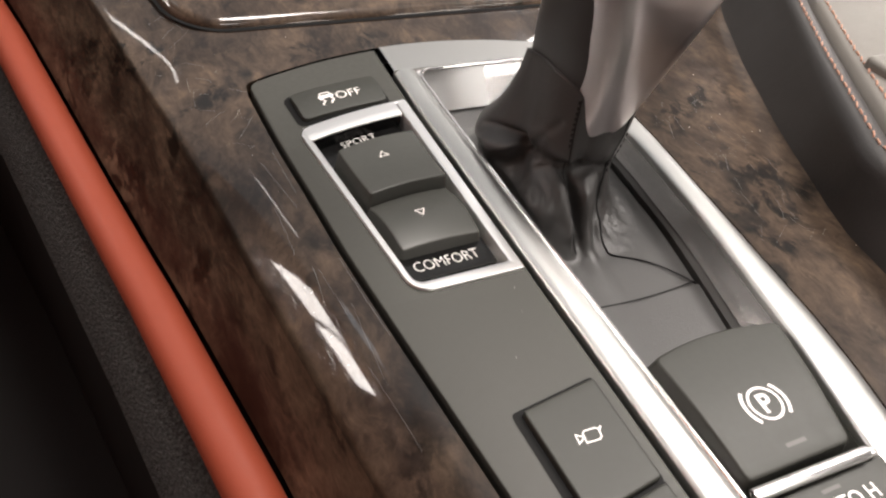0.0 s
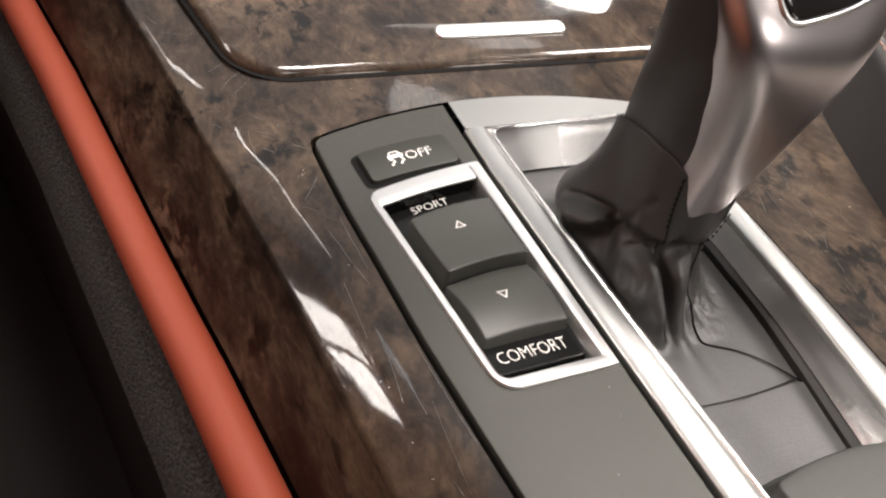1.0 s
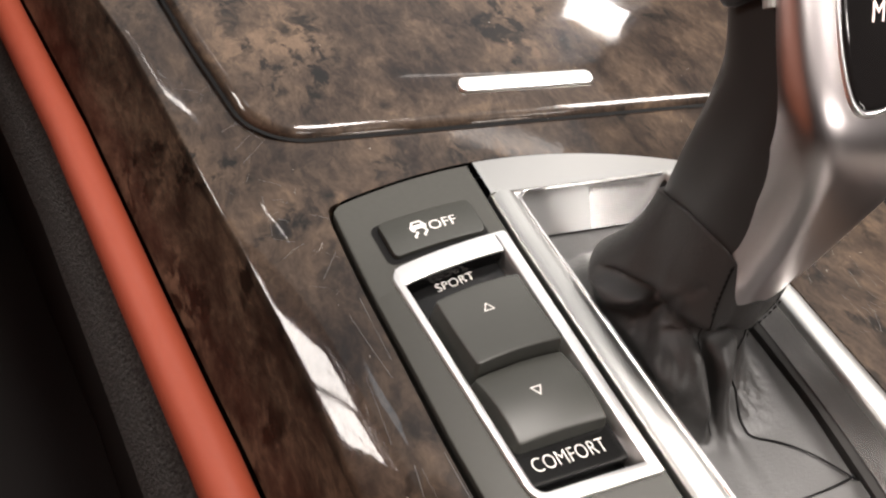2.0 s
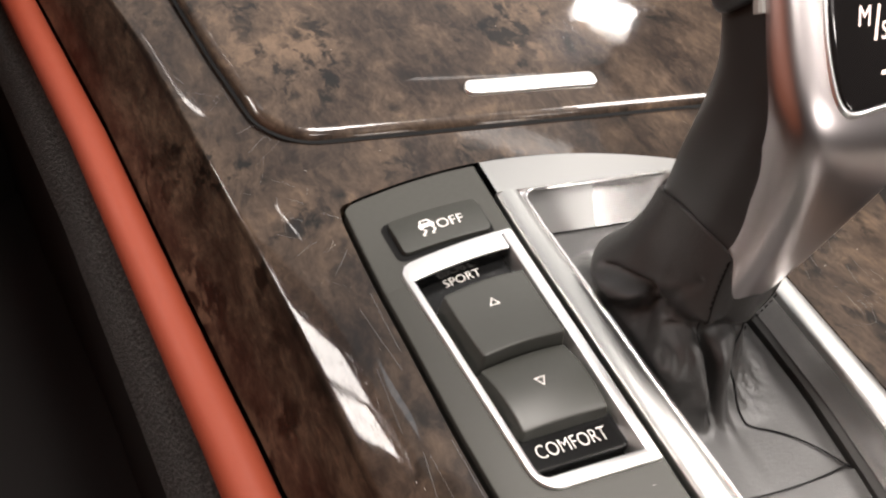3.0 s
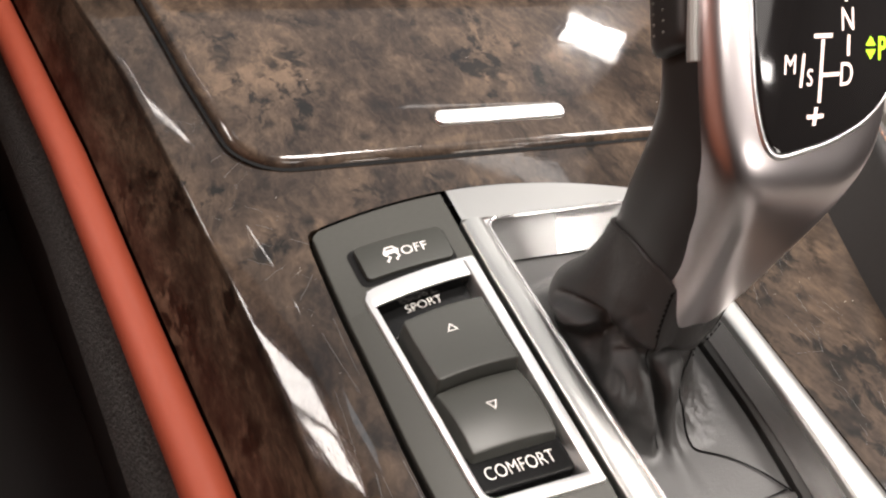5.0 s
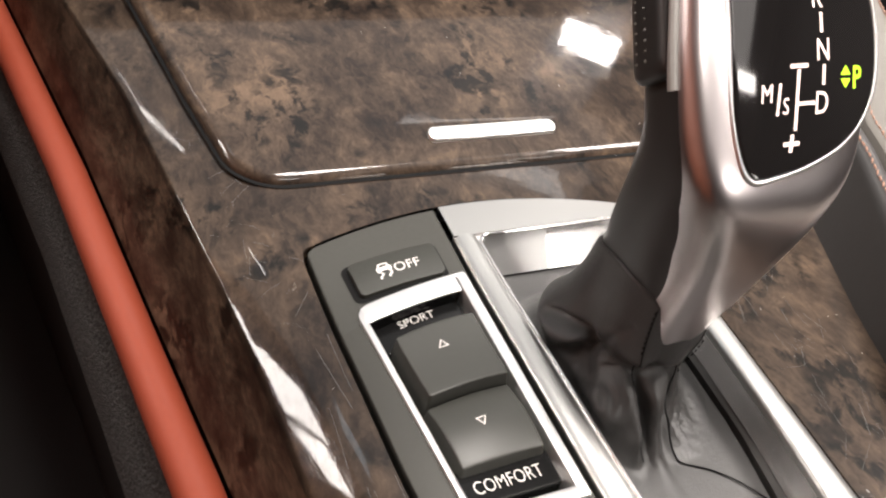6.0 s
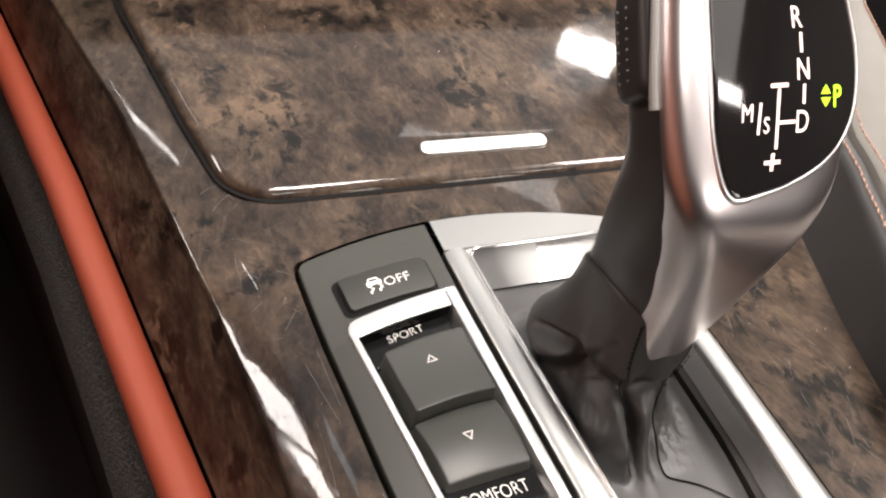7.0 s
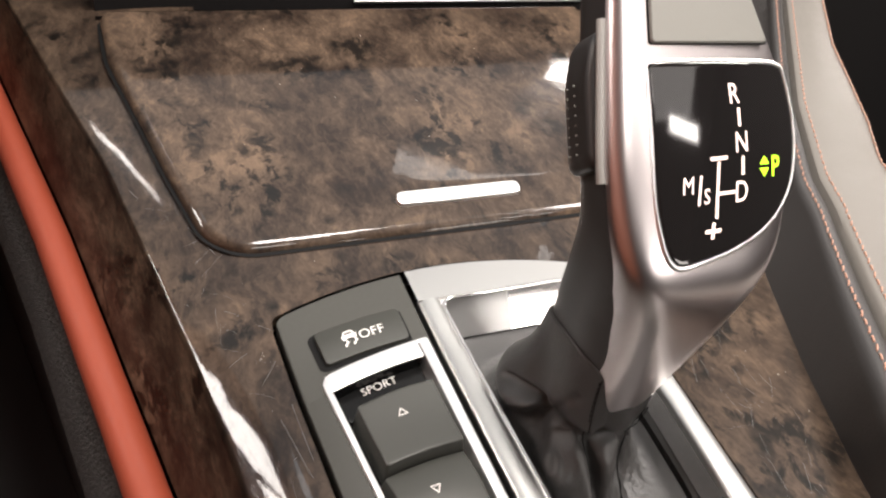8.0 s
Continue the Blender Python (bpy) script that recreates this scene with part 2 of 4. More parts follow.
def thing(name, label, category, kind="", group=""):
    return tagged(new(name), label, category, group, kind)


def rounded(a0, a1, s0, s1, rad, n=6):
    """Outline of a rectangle with round corners: one radius, or four from the front right one round by the left."""
    most = min((a1 - a0) / 2, (s1 - s0) / 2) * 0.999
    rads = [max(1e-5, min(r, most)) for r in (rad if isinstance(rad, tuple) else (rad,) * 4)]
    corners = [(a1, s1, -1, -1, 0), (a0, s1, 1, -1, 90), (a0, s0, 1, 1, 180), (a1, s0, -1, 1, 270)]
    out = []
    for k, (ca, cs, da, ds, start) in enumerate(corners):
        r = rads[k]
        for i in range(n + 1):
            t = radians(start + 90 * i / n)
            out.append((ca + da * r + r * math.cos(t), cs + ds * r + r * math.sin(t)))
        # a few points along the straight side, so that bowed edges bend
        na, ns, nda, nds, turn = corners[(k + 1) % 4]
        t = radians(turn)
        nxt = (na + nda * rads[(k + 1) % 4] + rads[(k + 1) % 4] * math.cos(t), ns + nds * rads[(k + 1) % 4] + rads[(k + 1) % 4] * math.sin(t))
        last = out[-1]
        for i in range(1, 6):
            out.append((last[0] + (nxt[0] - last[0]) * i / 6, last[1] + (nxt[1] - last[1]) * i / 6))
    return out


def rings(bm, loops, cap=False, close=True):
    rows = [[bm.verts.new(p) for p in loop] for loop in loops]
    for r0, r1 in zip(rows, rows[1:]):
        for i in range(len(r0) if close else len(r0) - 1):
            j = (i + 1) % len(r0)
            bm.faces.new((r0[i], r0[j], r1[j], r1[i]))
    if cap:
        mid = bm.verts.new(sum((v.co for v in rows[-1]), Vector()) / len(rows[-1]))
        for i in range(len(rows[-1])):
            bm.faces.new((rows[-1][i], rows[-1][(i + 1) % len(rows[-1])], mid))
    return bm


def place(a, s, h, chart):
    x, y = chart(a, s)
    return Vector((x, y, h + rise(y)))


def pad(a0, a1, s0, s1, low, high, rad, edge, chart=flat, crown=None, draft=0.0, bm=None):
    """A key: skirt, rounded rim and a top that crown(a, s) raises or hollows (0..1 across and along)."""
    bm = bm or bmesh.new()
    crown = crown or (lambda u, v: 0.0)
    half = min(a1 - a0, s1 - s0) / 2
    steps = [(-draft, low), (0.0, high - edge)] + [(edge * (1 - math.cos(t)), high - edge + edge * math.sin(t)) for t in (0.4, 0.8, 1.2, 1.57)]
    for i in range(1, 9):
        steps.append((edge + (half * 0.97 - edge) * i / 8, high))
    loops = []
    for d, h in steps:
        loop = []
        for a, s in rounded(a0 + d, a1 - d, s0 + d, s1 - d, rad - d * 0.8):
            lift = crown((a - a0) / (a1 - a0), (s - s0) / (s1 - s0)) if h > low else 0
            loop.append(place(a, s, h + lift, chart))
        loops.append(loop)
    return rings(bm, loops, cap=True)


def collar(a0, a1, s0, s1, rad, profile, chart=flat, sides=(1, 1, 1, 1)):
    """A frame: rings at (inset, height) round a rounded rectangle; sides scale the inset left, right, rear and front."""
    loops = []
    l, r, b, f = sides
    for d, h in profile:
        loops.append([place(a, s, h, chart) for a, s in rounded(a0 + d * l, a1 - d * r, s0 + d * b, s1 - d * f, tuple(max(v - d, 0.0006) for v in rad) if isinstance(rad, tuple) else max(rad - d, 0.0012))])
    return rings(bmesh.new(), loops)


def ribbon(ys, profile, bm=None):
    """A sheet swept along y; profile(y) gives the points (x, z) across."""
    bm = bm or bmesh.new()
    return rings(bm, [[Vector((x, y, z)) for x, z in profile(y)] for y in ys], close=False)


def steps(a, b, n):
    return [a + (b - a) * i / n for i in range(n + 1)]


def bezier(p, q, r, s, n):
    out = []
    for i in range(n + 1):
        t = i / n
        out.append(tuple((1 - t) ** 3 * p[k] + 3 * t * (1 - t) ** 2 * q[k] + 3 * t * t * (1 - t) * r[k] + t ** 3 * s[k] for k in range(len(p))))
    return out


def stroke(bm, points, width, put, closed=False):
    """A flat printed line of that width through the points (a, s)."""
    pts = [Vector(p) for p in points]
    n = len(pts)
    left, right = [], []
    for i in range(n):
        before = pts[i - 1] if (i or closed) else pts[i]
        after = pts[(i + 1) % n] if (i < n - 1 or closed) else pts[i]
        d1 = (pts[i] - before).normalized() if (pts[i] - before).length else None
        d2 = (after - pts[i]).normalized() if (after - pts[i]).length else None
        d1, d2 = d1 or d2, d2 or d1
        side = Vector((-(d1 + d2).y, (d1 + d2).x)).normalized()
        k = width / 2 / max(0.35, side.dot(Vector((-d1.y, d1.x))))
        left.append(bm.verts.new(put(*(pts[i] + side * k))))
        right.append(bm.verts.new(put(*(pts[i] - side * k))))
    for i in range(n if closed else n - 1):
        j = (i + 1) % n
        bm.faces.new((left[i], left[j], right[j], right[i]))
    return bm


def blot(bm, points, put):
    bm.faces.new([bm.verts.new(put(*p)) for p in points])
    return bm


def letters(text, size, put, bold=0.0, squeeze=1.0, centre=True, shear=0.0):
    """Text in the built-in font as a mesh; put(a, s) sets each point on its surface."""
    data = bpy.data.curves.new("type", "FONT")
    data.body, data.size, data.align_x, data.offset, data.shear = text, size, "CENTER" if centre else "LEFT", bold, shear
    data.resolution_u = 4
    ob = bpy.data.objects.new("type", data)
    scene.collection.objects.link(ob)
    bpy.context.view_layer.update()
    me = bpy.data.meshes.new_from_object(ob.evaluated_get(bpy.context.evaluated_depsgraph_get()))
    bpy.data.objects.remove(ob)
    bm = bmesh.new()
    bm.from_mesh(me)
    bpy.data.meshes.remove(me)
    for v in bm.verts:
        v.co = put(v.co.x * squeeze, v.co.y)
    return bm


def tube(bm, points, radius, n=8):
    pts = [Vector(p) for p in points]
    loops = []
    for i, p in enumerate(pts):
        d = (pts[min(i + 1, len(pts) - 1)] - pts[max(i - 1, 0)]).normalized()
        u = d.cross(Vector((0.3, 0.2, 1))).normalized()
        w = d.cross(u)
        loops.append([p + radius * (math.cos(2 * math.pi * k / n) * u + math.sin(2 * math.pi * k / n) * w) for k in range(n)])
    return rings(bm, loops)


# ---- console shell ----
YS = steps(-0.30, 0.30, 120)


def left_profile(y):
    xs = (lerp(STRIP_LEFT, y) - 0.0017) if y < 0.02 else -0.0447
    xc, xr, z = lerp(CREST, y), lerp(RED_EDGE, y), rise(y)
    k = max(0.0, min(1.0, (0.075 - y) / 0.185))
    roll = 1.12 * k * k * (3 - 2 * k)
    drop = 0.0048 + 0.0030 * roll
    w = xs - xc
    tilt = drop / (0.56 * w)
    a, b, c = (xs, z), (xc, z - drop), (xr + 0.001, z - 0.040)
    top = bezier(a, (xs - 0.40 * w, z), (xc + 0.36 * w, z - drop + 0.36 * w * tilt), b, 22)
    k = math.hypot(c[0] - b[0], c[1] - b[1])
    d = ((c[0] - b[0]) / k, (c[1] - b[1]) / k)
    bevel = bezier(b, (xc - 0.0006, z - drop - 0.0006 * tilt), (xc - 0.0009 + 0.0005 * d[0], z - drop - 0.0012), (xc - 0.0009 + 0.0016 * d[0], z - drop - 0.0024), 6)
    e = bevel[-1]
    side = [(e[0] + (c[0] - e[0]) * i / 6, e[1] + (c[1] - e[1]) * i / 6) for i in range(7)]
    return [(xs, z - 0.006)] + top + bevel[1:], side


console = thing("centre_console", "dark glossy burl wood centre console with worn, scratched lacquer", "console")
part("driver_panel", ribbon(YS, lambda y: left_profile(y)[0]), WOOD, console)
part("side_panel", ribbon(YS, lambda y: left_profile(y)[1]), FLANK_WOOD, console, "burl wood flank, gloss cut and tone set to paint its dim light")

bm = bmesh.new()
cols = steps(-0.0447, 0.0726, 40)
loops = []
for k in range(30):
    row = []
    for x in cols:
        y0 = arch(x) + 0.0012
        y = y0 + (0.2118 - y0) * k / 29
        row.append(Vector((x, y, rise(y))))
    loops.append(row)
rings(bm, loops, close=False)
part("front_panel", bm, WOOD, console)
part("passenger_panel", ribbon(steps(-0.30, 0.2118, 100), lambda y: [(lerp(RIGHT_OUT, y) + 0.0006, rise(y) - 0.006), (lerp(RIGHT_OUT, y) + 0.0006, rise(y))] + [(lerp(RIGHT_OUT, y) + 0.0006 + (lerp(WOOD_RIGHT, y) + 0.01 - lerp(RIGHT_OUT, y)) * i / 8, rise(y)) for i in range(1, 9)]), WOOD, console)

# well floor under strip and shifter
part("base", ribbon(YS, lambda y: [(lerp(STRIP_LEFT, y) - 0.004, rise(y) - 0.016), (lerp(WOOD_RIGHT, y) - 0.012, rise(y) - 0.016)]), GAP, console)

# ---- lid ----
lid = thing("storage_lid", "closed glossy burl wood storage lid with rounded corners and chrome tab", "lid")
LID_LEFT = [(0.04, -0.056), (0.068, -0.062), (0.097, -0.069), (0.129, -0.0755), (0.171, -0.0845), (0.205, -0.0865), (0.30, -0.088)]


LID_Y0, LID_Y1, LID_R = 0.0505, 0.2110, 0.016


def lid_left(y, grow=0.0):
    """The lid's left edge with its two round corners."""
    x, y0, y1, r = lerp(LID_LEFT, y) - grow, LID_Y0 - grow, LID_Y1 + grow, LID_R + grow
    for d in (y - y0, (y1 - y) * 1.6):
        if d < r:
            x += r - math.sqrt(max(0.0, r * r - (r - d) ** 2))
    return x


def lid_height(x, y):
    p, q = x - lerp(LID_LEFT, y), y - LID_Y0
    r = LID_R
    d = r - math.hypot(r - p, r - q) if p < r and q < r else min(p, q)
    d = min(d, LID_Y1 - y)
    k = min(1.0, max(0.0, d) / 0.0042)
    edge = -0.0034 * (1 - math.sqrt(max(0.0, 1 - (1 - k) ** 2)))
    crease = 0.5 * ((y - 0.0715) - math.sqrt((y - 0.0715) ** 2 + 0.0000012))
    return 0.0040 + edge + 0.075 * crease + rise(y)


near = [0, 0.00012, 0.0004, 0.0008, 0.0013, 0.0019, 0.0026, 0.0034, 0.0044, 0.006]
rows = [LID_Y0 + d for d in near] + steps(0.058, 0.084, 20) + steps(0.088, 0.2030, 40) + [LID_Y1 - d for d in near[::-1]]
loops = []
for y in rows:
    x0 = lid_left(y)
    row = [Vector((x0, y, rise(y) - 0.002))]
    for d in near + [0.009 + (0.16 - x0 - 0.009) * i / 40 for i in range(41)]:
        row.append(Vector((x0 + d, y, lid_height(x0 + d, y))))
    loops.append(row)
loops = [[p - Vector((0, 0, 0.004)) for p in loops[0]]] + loops
part("panel", rings(bmesh.new(), loops, close=False), LID_WOOD, lid)


def rim_path(grow):
    pts = [(0.16, LID_Y0 - grow)] + [(x, LID_Y0 - grow) for x in steps(0.14, -0.034, 24)]
    pts += [(lid_left(y, grow), y) for y in [LID_Y0 - grow + d for d in (0.0001, 0.0005, 0.0012, 0.0022, 0.0036, 0.0055, 0.008, 0.011, 0.0145)] + steps(0.069, 0.196, 24) + [LID_Y1 + grow - d for d in (0.009, 0.006, 0.004, 0.0025, 0.0012, 0.0005, 0.0001)]]
    return pts + [(x, LID_Y1 + grow) for x in steps(-0.06, 0.16, 12)]


def rim(profile):
    return rings(bmesh.new(), [[Vector((x, y, rise(y) + h)) for x, y in rim_path(g)] for g, h in profile], close=False)


part("groove", rim([(0.0014, 0.00028), (0.0005, 0.0003), (-0.0006, 0.0003)]), GAP, lid)


sill = thing("dash_sill", "black sill with a thin chrome strip ahead of the lid", "trim", "structure")
part("step", rings(bmesh.new(), [[Vector((x, y, rise(y) + h)) for x in steps(-0.088, 0.20, 10)] for y, h in ((0.2115, 0.0002), (0.2122, -0.012), (0.2190, -0.012), (0.2200, 0.0030), (0.2205, 0.0200), (0.25, 0.03))], close=False), DARK, sill)
part("chrome_strip", tube(bmesh.new(), [(x, 0.2186, rise(0.2186) + 0.0028) for x in steps(0.035, 0.17, 12)], 0.0013, 10), CHROME, sill, "thin bright chrome strip")


bm = pad(0.0095, 0.0605, 0.0622, 0.0680, 0.002, 0.0044, 0.0026, 0.0007, flat, lambda u, v: 0.0012 * v)
part("pull_tab", bm, CHROME, lid, "bright chrome pull tab")

# ---- switch strip ----
strip = thing("switch_strip", "matte dark grey plastic switch strip beside the gear lever", "switch panel")
bm = bmesh.new()
SYS = steps(-0.26, -0.077, 24)
ribbon(SYS, lambda y: [(lerp(STRIP_LEFT, y), rise(y) - 0.006)] + [(lerp(STRIP_LEFT, y) + 0.0006 * (1 - math.cos(t)), rise(y) + 0.0003 - 0.0006 * (1 - math.sin(t))) for t in (0, 0.8, 1.57)] + [(0.0002, rise(y) + 0.0003), (0.0006, rise(y)), (0.0006, rise(y) - 0.006)], bm)


def edge_cols(x, z):
    """The strip's outer edge: skirt and a small round."""
    return [(x, z - 0.006), (x, z - 0.0003), (x + 0.0002, z + 0.0001), (x + 0.0006, z + 0.0003)]


def field_rear(x):
    return -0.0030 + arch(x) - arch(0.0)


loops = []
for k in range(21):
    row = []
    ya = -0.077 + (field_rear(-0.0437) + 0.077) * k / 20
    yb = -0.077 + (field_rear(-0.0345) + 0.077) * k / 20
    x0, x1 = lerp(STRIP_LEFT, ya), -0.0345 * (1 + 2.7 * yb)
    for x, z in edge_cols(x0, 0.0) + [(x1, 0.0003)]:
        y = ya + (yb - ya) * (x - x0) / (x1 - x0)
        row.append(Vector((x, y, z + rise(y))))
    loops.append(row)
loops.append([p + Vector((0, 0.0015, -0.0002)) for p in loops[-1]])
rings(bm, loops, close=False)
ribbon(steps(-0.077, 0.0, 20), lambda y: [(-0.0012, rise(y) + 0.0003), (0.0002, rise(y) + 0.0003), (0.0006, rise(y)), (0.0006, rise(y) - 0.006)], bm)
loops = []
for k in range(9):
    row = []
    across = [(-0.0437, -0.0057), (-0.0437, 0.0), (-0.0435, 0.0004), (-0.0431, 0.0006)] + [(-0.0425 + 0.0431 * (i / 26) ** 1.2, 0.0006) for i in range(27)]
    for x, z in across:
        d = x + 0.0437
        y1 = arch(x) - 0.0003
        if d < 0.0030:
            y1 -= 0.0030 - math.sqrt(max(0.0, 0.0030 ** 2 - (0.0030 - d) ** 2))
        y = field_rear(x) + (y1 - field_rear(x)) * k / 8
        row.append(Vector((x + (lerp(STRIP_LEFT, y) + 0.0437) * max(0.0, 1 - d / 0.02), y, z - 0.0003 + rise(y))))
    loops.append(row)
loops.append([p + Vector((0, 0.0004, -0.0006)) for p in loops[-1]])
loops.append([p + Vector((0, 0, -0.005)) for p in loops[-1]])
rings(bm, loops, close=False)
part("body", bm, PANEL, strip)

part("seat", collar(-0.0378, 0.0005, -0.0790, -0.0035, 0.0012, [(0.0, 0.00027), (0.0060, 0.00027)], lean, (0.5, 0.7, 0.9, 0.02)), PANEL, strip)
cx, cy, r = -0.0437 + 0.0030, arch(-0.0407) - 0.0033, 0.0042
arc = [(cx + r * math.cos(t), cy + r * math.sin(t)) for t in steps(math.pi / 2, math.pi, 8)]
outer = [(cx, cy + 0.0062), (-0.0425, cy + 0.0060), (-0.0440, cy + 0.0058), (-0.0455, cy + 0.0056), (-0.0462, cy + 0.0054), (-0.0462, cy + 0.0040), (-0.0462, cy + 0.0026), (-0.0462, cy + 0.0012), (-0.0462, cy)]
part("corner_panel", rings(bmesh.new(), [[Vector((x, y, rise(y) + h)) for x, y in path] for path, h in ((outer, -0.0002), (arc, -0.0001), (arc, -0.006))], close=False), WOOD, console)
# drive mode switch: chrome frame, well, labels, two keys
mode = thing("drive_mode_switch", "chrome framed rocker with sport and comfort keys", "switch")
part("frame", collar(-0.0362, 0.0, -0.0757, 0.0022, (0.0010, 0.0042, 0.0062, 0.0010), [(0.0, -0.002), (0.0, 0.0007), (0.0001, 0.0010), (0.0004, 0.0012), (0.0018, 0.00125), (0.0031, 0.0012), (0.0034, 0.0011), (0.0036, 0.0008), (0.0049, -0.0030), (0.0050, -0.006)], lean, (0.58, 1.0, 0.92, 0.25)), CHROME, mode, "bright satin chrome frame")
part("front_lip", rings(bmesh.new(), [[place(a, f, h, lean) for a in steps(-0.0346, -0.0040, 8)] for f, h in ((0.0016, 0.00135), (-0.0012, 0.0013), (-0.0041, 0.00126), (-0.0047, 0.0011), (-0.0049, 0.0007))], close=False), CHROME, mode, "wide bright front lip")
part("front_wall", rings(bmesh.new(), [[place(a, f, h, lean) for a in steps(-0.0340, -0.0044, 8)] for f, h in ((-0.0049, 0.0007), (-0.0050, -0.0012), (-0.0051, -0.0040))], close=False), PLATE, mode, "black wall under the lip")
part("well", collar(-0.0362, 0.0, -0.0757, -0.0008, 0.0045, [(0.003, -0.0045), (0.012, -0.0046), (0.0175, -0.0046)], lean), GAP, mode)
top_label = part("label_plate", pad(-0.0326, -0.0044, -0.0160, -0.0040, -0.005, -0.0030, 0.0015, 0.0005, lean), PLATE, mode, "gloss black plate lettered SPORT")
part("lettering", letters("SPORT", 0.0043, lambda a, s: place(-0.0196 + a, -0.0085 + s, -0.00285, lean), -0.00006, 0.92), PRINT, top_label)
low_label = part("label_plate", pad(-0.0335, -0.0040, -0.0694, -0.0590, -0.005, -0.0018, 0.0015, 0.0005, lean), PLATE, mode, "gloss black plate lettered COMFORT")
part("lettering", letters("COMFORT", 0.0051, lambda a, s: place(-0.0192 + a, -0.0666 + s, -0.00165, lean), -0.00007, 0.88), PRINT, low_label)


def upper_top(u, v):
    return -0.0008 * v ** 2 - 0.0006 * math.sin(math.pi * v) + 0.0007 * math.sin(math.pi * u)


def lower_top(u, v):
    return 0.0016 * math.sin(math.pi * v) - 0.0012 * v + 0.0007 * math.sin(math.pi * u)


upper = part("key", pad(-0.0303, -0.0052, -0.0388, -0.0152, -0.005, 0.0032, 0.0008, 0.0005, lean, upper_top, 0.0012), ROCKER, mode, "soft black key with an up arrow")
lower = part("key", pad(-0.0314, -0.0056, -0.0606, -0.0400, -0.005, 0.0010, 0.0008, 0.0005, lean, lower_top, 0.0012), ROCKER, mode, "soft black key with a down arrow")
tri = [(-0.0014, -0.0010), (0.0014, -0.0010), (0.0, 0.0013)]
part("arrow", stroke(bmesh.new(), tri, 0.00032, lambda a, s: place(-0.0191 + a, -0.0235 + s, 0.00326 + upper_top(0.47, (-0.0235 + s + 0.0388) / 0.0242), lean), True), PRINT, upper)
part("arrow", stroke(bmesh.new(), [(a, -s) for a, s in tri], 0.00032, lambda a, s: place(-0.0198 + a, -0.0500 + s, 0.00108 + lower_top(0.47, (-0.0500 + s + 0.0606) / 0.0206), lean), True), PRINT, lower)

# stability control key
off = thing("stability_key", "soft black stability control key lettered OFF", "button")


def skewed(a, s):
    return lean(a, s + 0.065 * (-0.0056 - a))


# black ring: the key's gap, widened to stand in for its shaded flank
part("surround", collar(-0.0346, -0.0046, 0.0018, 0.0176, 0.0026, [(0.0, 0.00042), (0.0034, 0.0004)], skewed), GAP, off)
body_off = part("cap", pad(-0.0326, -0.0056, 0.0034, 0.0169, -0.004, 0.0016, 0.0018, 0.0003, skewed, lambda u, v: 0.0006 * math.sin(math.pi * v)), KEY, off)


def on_off(a, s, lift=0.00006):
    return place(a, s, 0.0016 + lift + 0.0006 * math.sin(math.pi * (s - 0.0034) / 0.0135), skewed)


part("lettering", letters("OFF", 0.0050, lambda a, s: on_off(-0.0163 + a, 0.0080 + s), -0.00004, 0.95), PRINT, body_off)
bm = bmesh.new()
CA, CS = -0.0232, 0.0102
put = lambda a, s: on_off(CA + a * 1.15, CS + s * 1.2)
blot(bm, [(-0.0019, -0.0003), (0.0019, -0.0003), (0.0021, 0.0006), (0.0016, 0.0010), (-0.0016, 0.0010), (-0.0021, 0.0006)], put)
stroke(bm, [(-0.0014, 0.0010), (-0.0010, 0.0020), (0.0010, 0.0020), (0.0014, 0.0010)], 0.0004, put)
blot(bm, [(-0.0018, -0.0008), (-0.0010, -0.0008), (-0.0010, -0.0002), (-0.0018, -0.0002)], put)
blot(bm, [(0.0010, -0.0008), (0.0018, -0.0008), (0.0018, -0.0002), (0.0010, -0.0002)], put)
for k in (-1, 1):
    stroke(bm, [(0.0012 * k + 0.0005 * math.sin(6.0 * i / 8), -0.0011 - 0.0016 * i / 8) for i in range(9)], 0.0004, put)
part("skid_symbol", bm, PRINT, body_off)

# camera key and its neighbour


def tapered(a, s):
    x = a * (0.70 + 1.2 * (s + 0.11))
    return x, s + 0.14 * (x + 0.004)


for k, (s0, s1) in enumerate(((-0.1345, -0.1102), (-0.1595, -0.1356))):
    cam_key = thing("camera_key" if k == 0 else "blank_key", "matte black key with a white camera symbol" if k == 0 else "matte black key beside the camera key", "button")
    part("surround", collar(-0.0330, -0.0028, s0 - 0.0008, s1 + 0.0010, 0.0014, [(0.0, 0.00042), (0.0040, 0.0004)], tapered), GAP, cam_key)
    cap = part("cap", pad(-0.0300, -0.0042, s0, s1, -0.004, 0.0020, 0.0010, 0.0006, tapered), KEY, cam_key)
    if k == 0:
        bm = bmesh.new()
        put = lambda a, s: Vector((-0.0112 + a * 0.98 + s * 0.12, -0.1221 + s * 0.98 - a * 0.03, 0.00208 + rise(-0.1226 + s * 0.98 - a * 0.03)))
        box = [(-0.0014, -0.0013), (0.0016, -0.0013), (0.0022, -0.0008), (0.0022, 0.0009), (0.0016, 0.0013), (-0.0009, 0.0013), (-0.0014, 0.0008)]
        stroke(bm, box, 0.0003, put, True)
        stroke(bm, [(-0.0014, 0.0), (-0.0030, 0.0010), (-0.0030, -0.0010)], 0.0003, put, True)
        stroke(bm, [(0.0022, 0.0006), (0.0030, 0.0013)], 0.0005, put)
        part("camera_symbol", bm, PRINT, cap)

# ---- shifter trim ----
trim = thing("shifter_trim", "brushed aluminium shifter surround with bright rails", "trim")


